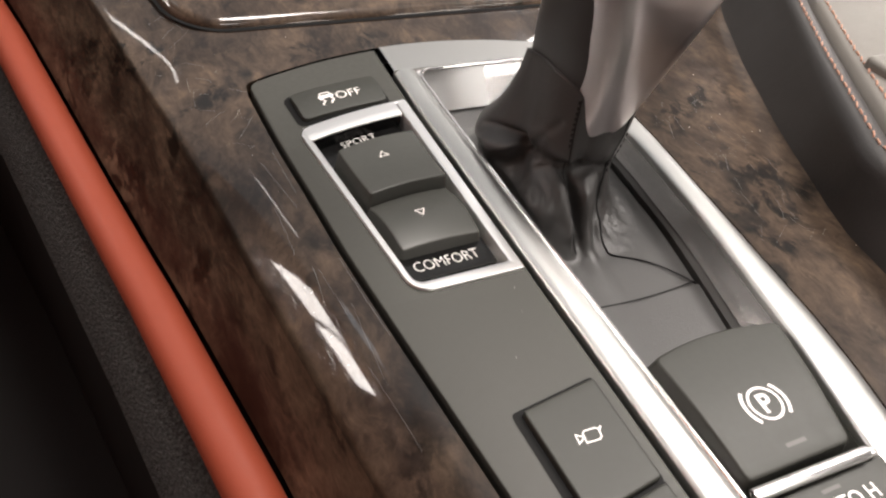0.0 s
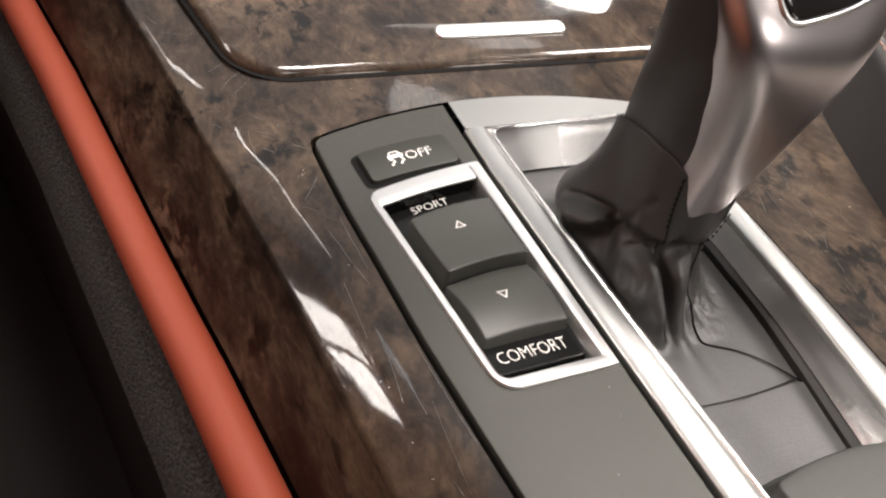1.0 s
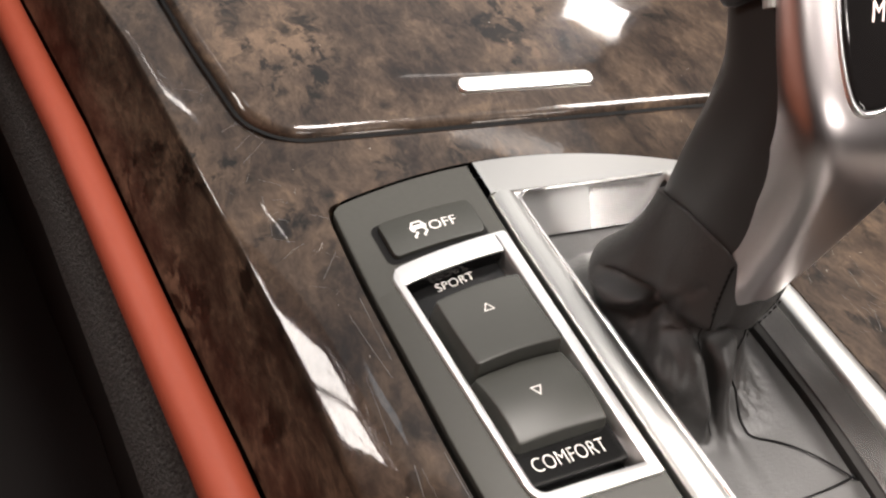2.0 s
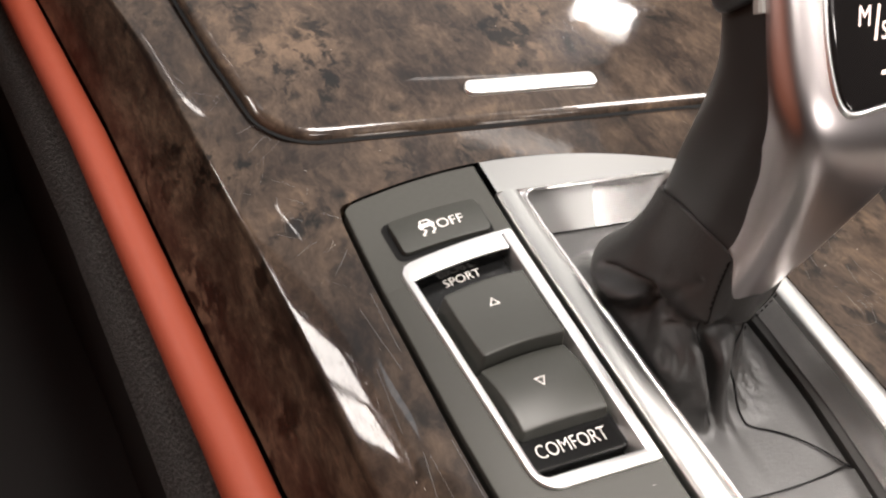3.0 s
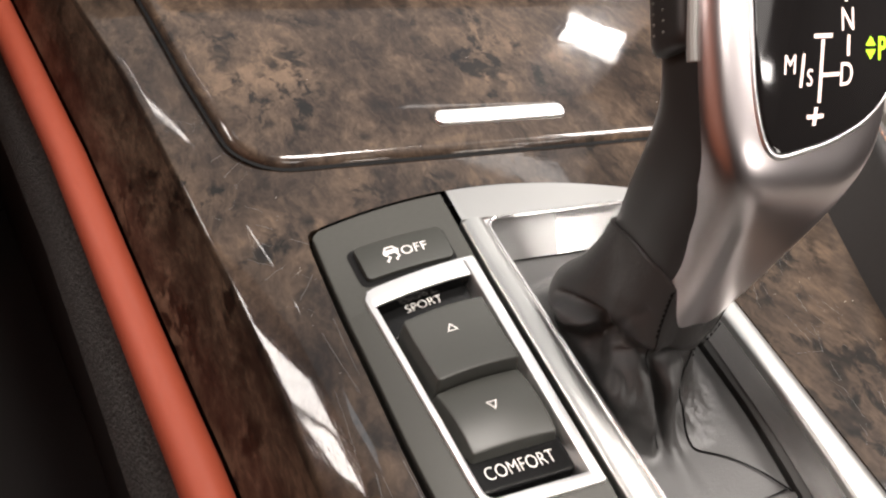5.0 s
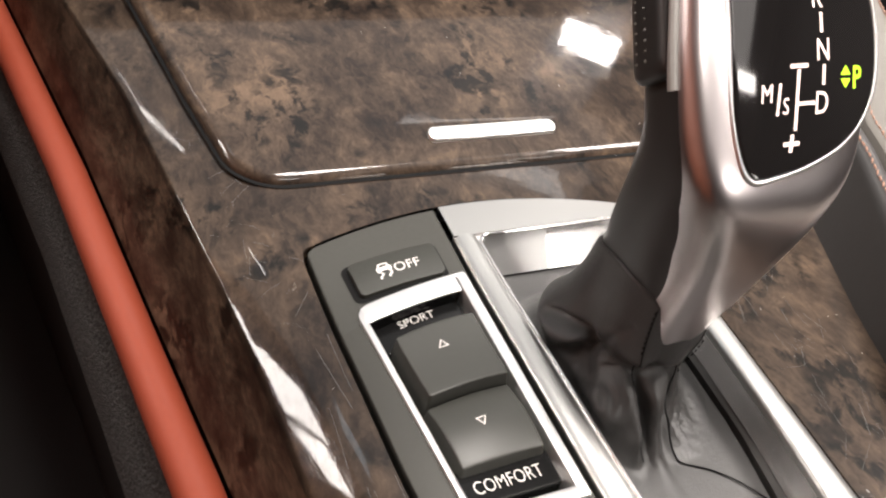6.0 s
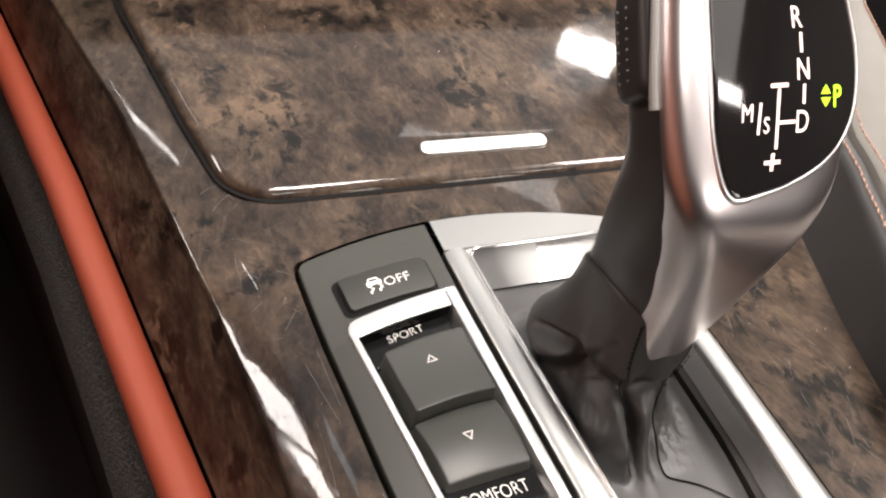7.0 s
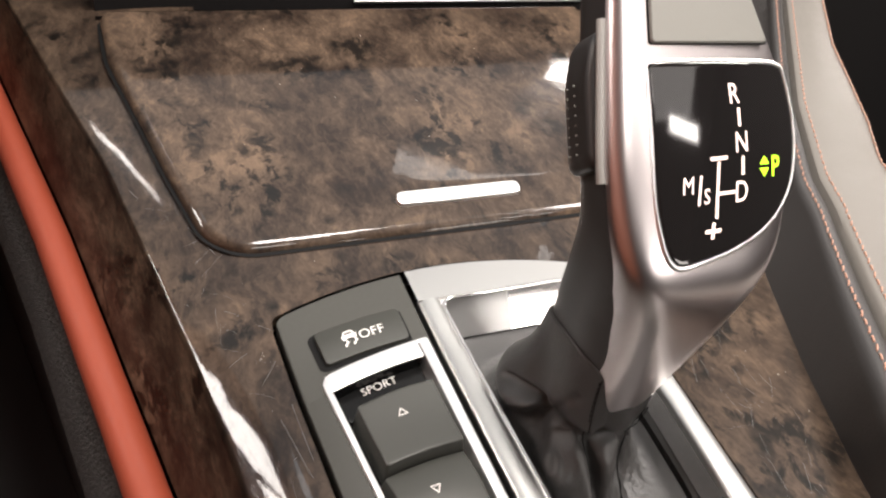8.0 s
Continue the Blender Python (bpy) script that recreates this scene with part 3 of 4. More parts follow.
def rail(outer, inner, name):
    def section(y):
        xa, xb, z = lerp(outer, y), lerp(inner, y), rise(y)
        g = 1 if xb > xa else -1
        return [(xa, z - 0.005), (xa, z - 0.0002), (xa + g * 0.0002, z + 0.0002), (xa + g * 0.0008, z + 0.0006), (xa + 0.28 * (xb - xa), z + 0.0011), (xa + 0.48 * (xb - xa), z + 0.0013), (xa + 0.68 * (xb - xa), z + 0.0013), (xb - g * 0.0011, z + 0.0010), (xb - g * 0.0003, z + 0.0005), (xb, z + 0.0001), (xb + g * 0.0002, z - 0.0014)]
    return part(name, ribbon(steps(-0.26, 0.0184, 70), section), RAIL, trim)


rail([(0, 0.0024)], [(0, 0.0100)], "rail")
rail(RIGHT_OUT, RIGHT_IN, "rail")
part("inner_wall", ribbon(steps(-0.26, 0.018, 40), lambda y: [(0.0103, rise(y) - 0.0010), (0.0115, rise(y) - 0.0045), (0.0132, rise(y) - 0.0110), (0.0132, rise(y) - 0.016)]), POLISH, trim, "polished inner flank")
BOOT_RIGHT = [(-0.30, 0.002), (-0.15, 0.0380), (-0.125, 0.0440), (-0.101, 0.0480), (-0.085, 0.0516), (-0.063, 0.0558), (-0.03, 0.0588), (0.02, 0.0600)]


def right_wall(y):
    """Polished flank, steep under the rail and easing towards the gutter."""
    xb, z = lerp(RIGHT_IN, y) + 0.0001, rise(y)
    g = min(lerp(BOOT_RIGHT, y) + 0.0014, xb - 0.0020)
    w = (xb - g) * 0.72
    return bezier((xb, z - 0.0010), (xb - 0.0004, z - 0.0050), (xb - 0.55 * w, z - 0.0070), (xb - w, z - 0.0088), 8)


part("inner_wall", ribbon(steps(-0.26, 0.012, 50), right_wall), POLISH, trim, "polished inner flank")
bm = bmesh.new()
loops = []
for k in range(8):
    row = []
    for i in range(41):
        x = 0.0024 + (0.0715 - 0.0024) * i / 40
        y0 = 0.0180
        y = y0 + (arch(x) - 0.0002 - y0) * k / 7
        row.append(Vector((x, y, 0.00112)))
    loops.append(row)
first = loops[0]
WALL = ((0.0085, -0.0110), (0.0060, -0.0078), (0.0030, -0.0039), (0.0006, -0.0006), (0.0002, 0.0006), (0.0, 0.0011))
# one wall in two metals: the split paints the edge of a reflection
for cols, mat, label in (([p for p in first if p.x < 0.0362], DULL_WALL, "recess wall's left part, greyer metal painting its duller reflection"), ([p for p in first if p.x > 0.0345], BRIGHT, "recess wall's right part, brighter metal painting its white reflection")):
    part("front_wall", rings(bmesh.new(), [[Vector((p.x, p.y - d, z)) for p in cols] for d, z in WALL], close=False), mat, trim, label)
loops.append([p + Vector((0, 0.0004, -0.0008)) for p in loops[-1]])
loops.append([p + Vector((0, 0, -0.006)) for p in loops[-1]])
rings(bm, loops, close=False)
part("plate", bm, material("brushed_grey_metal", (0.47, 0.47, 0.46), 0.40, 1.0), trim)

rim_line = [(0.0103, y) for y in steps(-0.250, 0.0130, 40)] + [(0.0153 - 0.0050 * math.cos(t), 0.0130 + 0.0050 * math.sin(t)) for t in steps(0.2, 1.57, 8)] + [(x, 0.0180) for x in steps(0.020, 0.0620, 12)]
part("rim", tube(bmesh.new(), [(x, y, 0.0003 + rise(y)) for x, y in rim_line], 0.0007, 8), BRIGHT, trim, "bright rounded rim of the opening")
part("corner", rings(bmesh.new(), [[Vector((0.0153 - r * math.cos(t) * 1.02, 0.0130 + r * math.sin(t) * 1.02, z)) for t in steps(0.0, 1.57, 10)] for r, z in ((0.0072, 0.0003), (0.0050, 0.0003), (0.0040, -0.0040), (0.0026, -0.0110))], close=False), BRIGHT, trim)
# parking brake key, chrome bar, hold key
pbrake = thing("parking_brake_key", "raised matte black parking brake key with white symbol", "button")


def narrowed(a, s):
    k = 1.09 + 8.37 * (s + 0.111)
    bow = 0.0022 * (1 - ((a - 0.028) / 0.0165) ** 2) * max(0.0, (s + 0.1285) / 0.0175)
    return 0.0118 + (a - 0.0118) * k, s + bow


def brake_top(u, v):
    return 0.0008 * math.sin(math.pi * v) - 0.0006 * (1 - v)


pcap = part("cap", pad(0.0119, 0.0445, -0.1414, -0.1110, -0.010, 0.0032, 0.0016, 0.0007, narrowed, brake_top, 0.0030), KEY, pbrake)


def on_brake(a, s):
    x, y = 0.0272 + a, -0.1285 + s
    return Vector((x, y, 0.0033 + brake_top(0, (y + 0.1408) / 0.0303) + rise(y)))


bm = bmesh.new()
stroke(bm, [(0.0037 * math.cos(t), 0.0037 * math.sin(t)) for t in steps(0, 2 * math.pi * 35 / 36, 35)], 0.0006, on_brake, True)
for k in (0, math.pi):
    stroke(bm, [(0.0052 * math.cos(k + t), 0.0052 * math.sin(k + t)) for t in steps(-0.75, 0.75, 14)], 0.0008, on_brake)
part("brake_symbol", bm, PRINT, pcap)
part("brake_letter", letters("P", 0.0062, lambda a, s: on_brake(a, s - 0.0021), 0.00012), PRINT, pcap)
bm = bmesh.new()
blot(bm, [(-0.0026, -0.0098), (0.0026, -0.0098), (0.0026, -0.0089), (-0.0026, -0.0089)], on_brake)
UNLIT = material("unlit_lens", (0.062, 0.058, 0.052), 0.45)
part("tell_tale", bm, UNLIT, pcap)
part("chrome_bar", tube(bmesh.new(), [(0.0108, -0.1440, 0.0090), (0.0111, -0.1440, 0.0091), (0.025, -0.1443, 0.0092), (0.0392, -0.1446, 0.0091), (0.0396, -0.1446, 0.0090)], 0.0014, 12), CHROME, pbrake, "thin bright chrome bar")
hold = thing("auto_hold_key", "matte black hold key lettered AUTO H", "button")
part("bar_end", tube(bmesh.new(), [(0.0402, -0.1447, 0.0086), (0.0408, -0.1448, 0.0088), (0.0420, -0.1449, 0.0086)], 0.0010, 10), CHROME, pbrake)
hcap = part("cap", pad(0.0119, 0.0530, -0.1720, -0.1452, -0.010, 0.0010, 0.0016, 0.0008, narrowed), KEY, hold)
part("lettering", letters("AUTO H", 0.0042, lambda a, s: Vector((0.0292 + a, -0.1524 + s, 0.00108 + rise(-0.1524 + s))), 0.00004), PRINT, hcap)
bm = blot(bmesh.new(), [(0.0254, -0.1482), (0.0302, -0.1482), (0.0302, -0.1474), (0.0254, -0.1474)], lambda a, s: Vector((a, s, 0.00108 + rise(s))))
part("tell_tale", bm, UNLIT, hcap)

# ---- the lever's shape ----
# (up the lever, y, z) of its rear and front outline; (up the lever, x) of its flanks
REAR = [(0.0, -0.0520, 0.0185), (0.1, -0.0537, 0.0272), (0.2, -0.0552, 0.0365), (0.3, -0.0563, 0.0470), (0.38, -0.0569, 0.0555), (0.44, -0.0568, 0.0610), (0.48, -0.0563, 0.0645), (0.52, -0.0554, 0.0676), (0.56, -0.0538, 0.0705), (0.60, -0.0515, 0.0734), (0.66, -0.0477, 0.0777), (0.76, -0.0412, 0.0853), (0.86, -0.0346, 0.0928), (0.96, -0.0279, 0.1002), (1.06, -0.0213, 0.1077), (1.16, -0.0146, 0.1152), (1.26, -0.0080, 0.1226)]
FRONT = [(0.0, -0.0170, 0.0290), (0.2, -0.0190, 0.0430), (0.38, -0.0210, 0.0580), (0.48, -0.0212, 0.0660), (0.56, -0.0205, 0.0700), (0.76, -0.0135, 0.0815), (0.96, -0.0030, 0.0965), (1.16, 0.0080, 0.1115), (1.26, 0.0135, 0.1190)]
LEFTX = [(0.0, 0.0228), (0.2, 0.0196), (0.38, 0.0174), (0.48, 0.0168), (0.56, 0.0165), (0.76, 0.0170), (0.96, 0.0190), (1.16, 0.0218), (1.26, 0.0240)]
RIGHTX = [(0.0, 0.0425), (0.1, 0.0452), (0.2, 0.0485), (0.3, 0.0533), (0.38, 0.0570), (0.44, 0.0590), (0.48, 0.0601), (0.52, 0.0610), (0.56, 0.0619), (0.66, 0.0642), (0.76, 0.0657), (0.86, 0.0668), (0.96, 0.0660), (1.06, 0.0634), (1.16, 0.0588), (1.26, 0.0520)]
SHIELD_LEFT = [(0.0, 0.0243), (0.1, 0.0240), (0.2, 0.0232), (0.33, 0.0210), (0.43, 0.0188), (0.55, 0.0166), (0.66, 0.0160), (0.8, 0.0165), (0.96, 0.0188), (1.16, 0.0218), (1.26, 0.0240)]
# how square the shield's rear corners are: 1 is an ellipse, less is squarer
DRIVER_CORNER = [(0.0, 0.62), (0.2, 0.56), (0.4, 0.48), (0.55, 0.42), (0.7, 0.35), (0.85, 0.30), (1.26, 0.28)]
FAR_CORNER = [(0.0, 0.84), (0.2, 0.80), (0.38, 0.73), (0.5, 0.64), (0.6, 0.52), (0.7, 0.42), (0.86, 0.33), (1.26, 0.30)]
EDGE_TURN = [(0.0, 198), (0.2, 194), (0.4, 190.5), (0.55, 190), (1.26, 190)]


def spread(table, v, k=1):
    """Smooth reading of column k of a table."""
    xs, ys = [p[0] for p in table], [p[k] for p in table]
    d = 0.05
    at = [max(xs[0], min(xs[-1], v + d * j / 4)) for j in range(-4, 5)]
    return float(np.interp(at, xs, ys).mean())


def lever_loop(v, n=128, grow=0.0, angles=None, grip=False):
    """A section of the lever: the shield's, or the grip's, which is wider on the driver's side and stays inside it at the back."""
    ry, rz, fy, fz = spread(REAR, v), spread(REAR, v, 2), spread(FRONT, v), spread(FRONT, v, 2)
    xl, xr = spread(LEFTX if grip else SHIELD_LEFT, v) - grow, spread(RIGHTX, v) + grow
    pl, pr = spread(DRIVER_CORNER, v), spread(FAR_CORNER, v)
    if grip:
        pl = pl + lerp([(0.0, 0.46), (0.3, 0.42), (0.6, 0.06), (1.26, 0.02)], v)
    out = []
    for t in angles or [2 * math.pi * (i + 0.5) / n for i in range(n)]:
        c, s = math.cos(t), math.sin(t)
        k = 0.5 - 0.5 * max(-1.0, min(1.0, c / 0.35))
        q = (pl * k + pr * (1 - k)) if s < 0 else 0.62
        u, d = math.copysign(abs(c) ** q, c), math.copysign(abs(s) ** q, s)
        f = (d + 1) / 2
        f += -grow / 0.03 * (1 - 2 * f)
        out.append(Vector(((xl + xr) / 2 + (xr - xl) / 2 * u, ry + (fy - ry) * f, rz + (fz - rz) * f)))
    return out


# ---- lever boot ----
boot = thing("lever_boot", "creased black leather gear lever boot stitched into the shifter surround", "boot")
CX, CY = 0.0340, -0.0360
FLARED = [(0.0, 1.0), (0.0006, 0.90), (0.0016, 0.79), (0.0032, 0.67), (0.0052, 0.56), (0.0076, 0.47), (0.0096, 0.40), (0.0102, 0.35), (0.0092, 0.305), (0.0076, 0.26), (0.0074, 0.21), (0.0092, 0.15), (0.0118, 0.09), (0.0140, 0.045), (0.0160, 0.02), (0.018, 0.0)]
DRAPED = [(-0.0004, 1.0), (-0.0006, 0.92), (-0.0006, 0.84), (-0.0002, 0.76), (0.0002, 0.70), (0.0001, 0.645), (-0.0008, 0.60), (-0.0022, 0.565), (-0.0026, 0.52), (-0.0016, 0.47), (-0.0002, 0.42), (0.0011, 0.36), (0.0024, 0.29), (0.0040, 0.21), (0.0062, 0.13), (0.0088, 0.06), (0.0115, 0.02), (0.015, 0.0)]
LUMPED = [(0.0, 1.0), (0.0002, 0.93), (0.0005, 0.86), (0.0009, 0.79), (0.0014, 0.72), (0.0021, 0.65), (0.0028, 0.59), (0.0031, 0.545), (0.0026, 0.51), (0.0014, 0.48), (0.0008, 0.45), (0.0016, 0.42), (0.0036, 0.395), (0.0062, 0.36), (0.0092, 0.30), (0.0122, 0.21), (0.0150, 0.10), (0.018, 0.0)]
PLUMB = [(0.0, 1.0), (0.0002, 0.90), (0.0002, 0.80), (-0.0004, 0.70), (-0.0012, 0.60), (-0.0018, 0.50), (-0.0018, 0.41), (-0.0012, 0.32), (-0.0002, 0.24), (0.0010, 0.17), (0.0024, 0.11), (0.0042, 0.07), (0.0064, 0.045), (0.0090, 0.025), (0.012, 0.01), (0.016, 0.0)]
# soft pleats: (direction at the crease, direction at the floor, width, height, where)
FOLDS = [(234, 238, 7.5, -0.0016, 0.66), (234, 238, 7.5, -0.0018, 0.82), (290, 269, 7.0, -0.0018, 0.66), (290, 268, 7.0, -0.0016, 0.82), (262, 252, 15, 0.0018, 0.74), (259, 250, 11, 0.0016, 0.88), (212, 216, 13, 0.0012, 0.78), (180, 186, 8, -0.0020, 0.66), (164, 168, 9, 0.0014, 0.60), (110, 110, 14, -0.0010, 0.6), (45, 45, 16, -0.0012, 0.6), (330, 330, 14, 0.0008, 0.6)]


def along(profile, r):
    """Smooth place on a profile at r from 0 to 1."""
    n = len(profile) - 1
    i = min(n - 1, int(r * n))
    t = r * n - i
    p0, p1, p2, p3 = (profile[max(0, min(n, i + k))] for k in (-1, 0, 1, 2))
    return [0.5 * (2 * b + (c - a) * t + (2 * a - 5 * b + 4 * c - d) * t * t + (3 * b - a - 3 * c + d) * t ** 3) for a, b, c, d in zip(p0, p1, p2, p3)]


COLLAR = {}


def collar_point(t, top):
    """Where the boot's upper edge, at that height, meets the grip."""
    key = round(t, 4)
    if key not in COLLAR:
        lo, hi = 0.0, 0.5
        for _ in range(14):
            mid_v = (lo + hi) / 2
            lo, hi = (mid_v, hi) if lever_loop(mid_v, angles=[t], grip=True)[0].z < top else (lo, mid_v)
        COLLAR[key] = lever_loop(lo, angles=[t], grip=True, grow=0.0002)[0]
    return COLLAR[key]


def boot_point(r, t, lift=0.0):
    """The boot's leather: r from the lever (0) to the surround (1), t the direction."""
    c, s = math.cos(t), math.sin(t)
    top = 0.0322 - 0.0078 * max(0.0, -s) ** 3 - 0.006 * max(0.0, s) - 0.001 * max(0.0, c)
    edge = collar_point(t, top)
    ix, iy = edge.x, edge.y
    m = max(abs(c), abs(s))
    qy = -0.0485 + 0.0600 * max(-1, min(1, s / m))
    right, left = lerp(BOOT_RIGHT, qy), 0.0128
    qx = (left + right) / 2 + (right - left) / 2 * max(-1, min(1, c / m))
    deg = math.degrees(t) % 360
    dx, dy = qx - ix, qy - iy
    far = math.hypot(dx, dy)
    k = min(1.0, r / 0.82)
    flare = lerp([(0, 0.0), (60, 0.3), (110, 1.0), (162, 1.0), (190, 0.0), (360, 0.0)], deg)
    plumb = lerp([(0, 1.0), (60, 0.7), (110, 0.0), (276, 0.0), (292, 1.0), (360, 1.0)], deg)
    (o1, z1), (o2, z2), (o3, z3), (o4, z4) = along(FLARED, k), along(DRAPED, k), along(PLUMB, k), along(LUMPED, k)
    lump = lerp([(0, 0.0), (164, 0.0), (190, 1.0), (228, 1.0), (244, 0.0), (360, 0.0)], deg) * (1 - flare - plumb)
    drape = 1 - flare - plumb - lump
    o, zf = flare * o1 + drape * o2 + plumb * o3 + lump * o4, flare * z1 + drape * z2 + plumb * z3 + lump * z4
    swell = math.sin(math.pi * max(0.0, min(1.0, (r - 0.24) / 0.62))) ** 1.1
    for a0, a1, wide, high, at in FOLDS:
        d = (deg - a0 - (a1 - a0) * max(0.0, min(1.0, (k - 0.5) / 0.45)) + 180) % 360 - 180
        g = high * math.exp(-(d / wide) ** 2) * math.exp(-((k - at) / 0.17) ** 2)
        o += g
        zf += g * 12
    e = min(0.96, o / far)
    if r > 0.82:
        q = (r - 0.82) / 0.18
        e = e + (1 - e) * q
        zf *= max(0.0, 1 - 2.5 * q)
    z = -0.0118 + (top + 0.0118) * zf
    x, y = ix + dx * e, iy + dy * e
    n = noise.noise(Vector((x * 130, y * 130, z * 130 + 1.7)))
    n2 = noise.noise(Vector((x * 420, y * 420, z * 420 + 4.1)))
    n3 = noise.noise(Vector((x * 1100, y * 1100, z * 900)))
    low = max(0.0, min(1.0, (k - 0.45) / 0.2))
    z += (0.0007 * n + 0.0003 * n2) * swell + 0.00028 * n3 * low * swell
    ridge = 1 - 2 * abs(noise.noise(Vector((x * 230 + 3.1, y * 230, z * 120))))
    z += 0.0006 * ridge * low * (lump + 0.4 * drape + 0.1 * plumb) * swell
    x += 0.0003 * n2 * swell
    return Vector((x, y, max(z, -0.0121) + lift + rise(y)))


# folds pressed into the leather: (from, to, radius, push) in millimetres
CREASES = [
    ((12, -24, 7), (19, -37, 10), 2.4, (3.4, 1.3, 0.6)),
    ((10, -21, 1), (18, -35, 6), 2.6, (-2.4, -1.2, 2.6)),
    ((10, -40, 3), (17, -46, 7.5), 2.1, (2.6, 2.0, 0.4)),
    ((17, -46, 7.5), (24, -51, 10.5), 1.9, (1.6, 2.0, 0.4)),
    ((25, -52, 9), (37, -51, 9), 1.7, (0.1, 1.6, 0.0)),
    ((16, -49, 0), (18, -54, -1), 4.2, (-2.6, -2.4, 2.4)),
    ((29, -55, 4), (23, -62, -3), 2.8, (-0.3, -1.3, 0.9)),
    ((20, -44, 17), (16, -36, 13), 2.2, (-0.8, -0.3, 0.5)),
    ((22, -46, 22), (19, -42, 13), 1.3, (0.6, 0.4, 0.0)),
]


def pressed(p):
    q = p * 1000
    out = p.copy()
    for a, b, wide, push in CREASES:
        a, b = Vector(a), Vector(b)
        k = max(0.0, min(1.0, (q - a).dot(b - a) / (b - a).length_squared))
        out += Vector(push) * 0.001 * math.exp(-((q - a - (b - a) * k).length / wide) ** 2)
    d = (q - Vector((17, -50, 1))).length
    out.z += 0.0005 * math.cos(d * 2.1 + 0.8 * noise.noise(p * 300)) * math.exp(-(d / 6.0) ** 2)
    return out


def boot_skin(r, t, lift=0.0):
    p = boot_point(r, t, lift)
    low = max(0.0, min(1.0, r / 0.12)) * max(0.0, min(1.0, (0.95 - r) / 0.1))
    return p + (pressed(p) - p) * low


ring = [boot_point(0.0, 2 * math.pi * i / 220) for i in range(220)]
loops = [[p + Vector(((CX - p.x) * 0.35, (CY - p.y) * 0.35, 0.0006)) for p in ring], [p + Vector(((CX - p.x) * 0.05, (CY - p.y) * 0.05, 0.0004)) for p in ring]]
for k in range(91):
    loops.append([boot_skin(k / 90, 2 * math.pi * i / 220) for i in range(220)])
part("gaiter", rings(bmesh.new(), loops), LEATHER, boot, smooth=0)
# seams: one down the pleat's left, one round its right and over the floor to the corner
pts = [boot_skin(r, radians(225 + 12 * max(0.0, r - 0.4) / 0.4), 0.0001) for r in steps(0.02, 0.80, 48)]
part("seam", tube(bmesh.new(), pts, 0.00018, 6), GAP, boot)
pts = [boot_skin(r, radians(293 - 15 * max(0.0, min(1.0, (r / 0.82 - 0.5) / 0.45))), 0.0002) for r in steps(0.02, 0.80, 40)]
end = pts[-1]
pts += [Vector(p) for p in bezier(tuple(end), (end.x + 0.0006, end.y - 0.0035, -0.0085), (0.0435, -0.0690, -0.0082), (0.0510, -0.0850, -0.0074), 16)[1:]]
part("seam", tube(bmesh.new(), pts, 0.00022, 6), GAP, boot)
bm = bmesh.new()
for k in range(9):
    p, q = boot_skin(0.02 + 0.025 * k, radians(225), 0.0002), boot_skin(0.033 + 0.025 * k, radians(225), 0.0002)
    off = Vector((-0.0011, -0.0006, 0))
    tube(bm, [p + off, q + off], 0.00022, 6)
for k in range(8):
    p, q = boot_skin(0.10 + 0.03 * k, radians(291), 0.0002), boot_skin(0.115 + 0.03 * k, radians(291), 0.0002)
    off = Vector((0.0009, -0.0004, 0))
    tube(bm, [p + off, q + off], 0.00018, 6)
tagged(part("stitching", bm, GAP, boot), kind="stuff")
# rear flap of the gaiter, on the floor of the surround
part("flap", ribbon(steps(-0.128, -0.0855, 12), lambda y: [(0.0125 + (lerp(BOOT_RIGHT, y) - 0.0125) * i / 10, rise(y) - 0.0112 + 0.0004 * math.sin(i * 0.9)) for i in range(11)]), LEATHER, boot)
bm = tube(bmesh.new(), [(x, -0.0853 + 0.9 * (x - 0.033) ** 2 * 4, -0.0110 + rise(-0.0853)) for x in steps(0.013, 0.0512, 16)], 0.0002, 6)
part("seam", bm, GAP, boot)
bm = bmesh.new()
part("gutter", ribbon(steps(-0.16, 0.012, 24), lambda y: [(lerp(BOOT_RIGHT, y) - 0.0002, rise(y) - 0.0112), (lerp(BOOT_RIGHT, y) + 0.0001, rise(y) - 0.0135), (lerp(BOOT_RIGHT, y) + 0.0006, rise(y) - 0.0135), (lerp(BOOT_RIGHT, y) + 0.0008, rise(y) - 0.0104), (right_wall(y)[-1][0] + 0.0004, rise(y) - 0.0090)]), TROUGH, trim)

# ---- gear lever ----
lever = thing("gear_lever", "satin metal gear selector with gloss black display and black grip", "gear lever")
inner = [lever_loop(v, grow=-0.0009, grip=True) for v in steps(0.0, 1.24, 70)]
COLS = 96


def shield_point(i, w, grow=0.0):
    """The metal shield: i from the driver's flank round the back to the far flank, w up from its rounded lower edge."""
    u = i / COLS
    low = 0.30 * abs(2 * u - 0.82) ** 2.6 * (0.26 if u < 0.41 else 0.62)
    v = low + (1.26 - low) * w
    t0, t1 = radians(spread(EDGE_TURN, v)), radians(lerp([(0.0, 430), (0.5, 440), (1.26, 446)], v))
    return lever_loop(max(0.0, v), angles=[t0 + (t1 - t0) * u], grow=grow)[0]


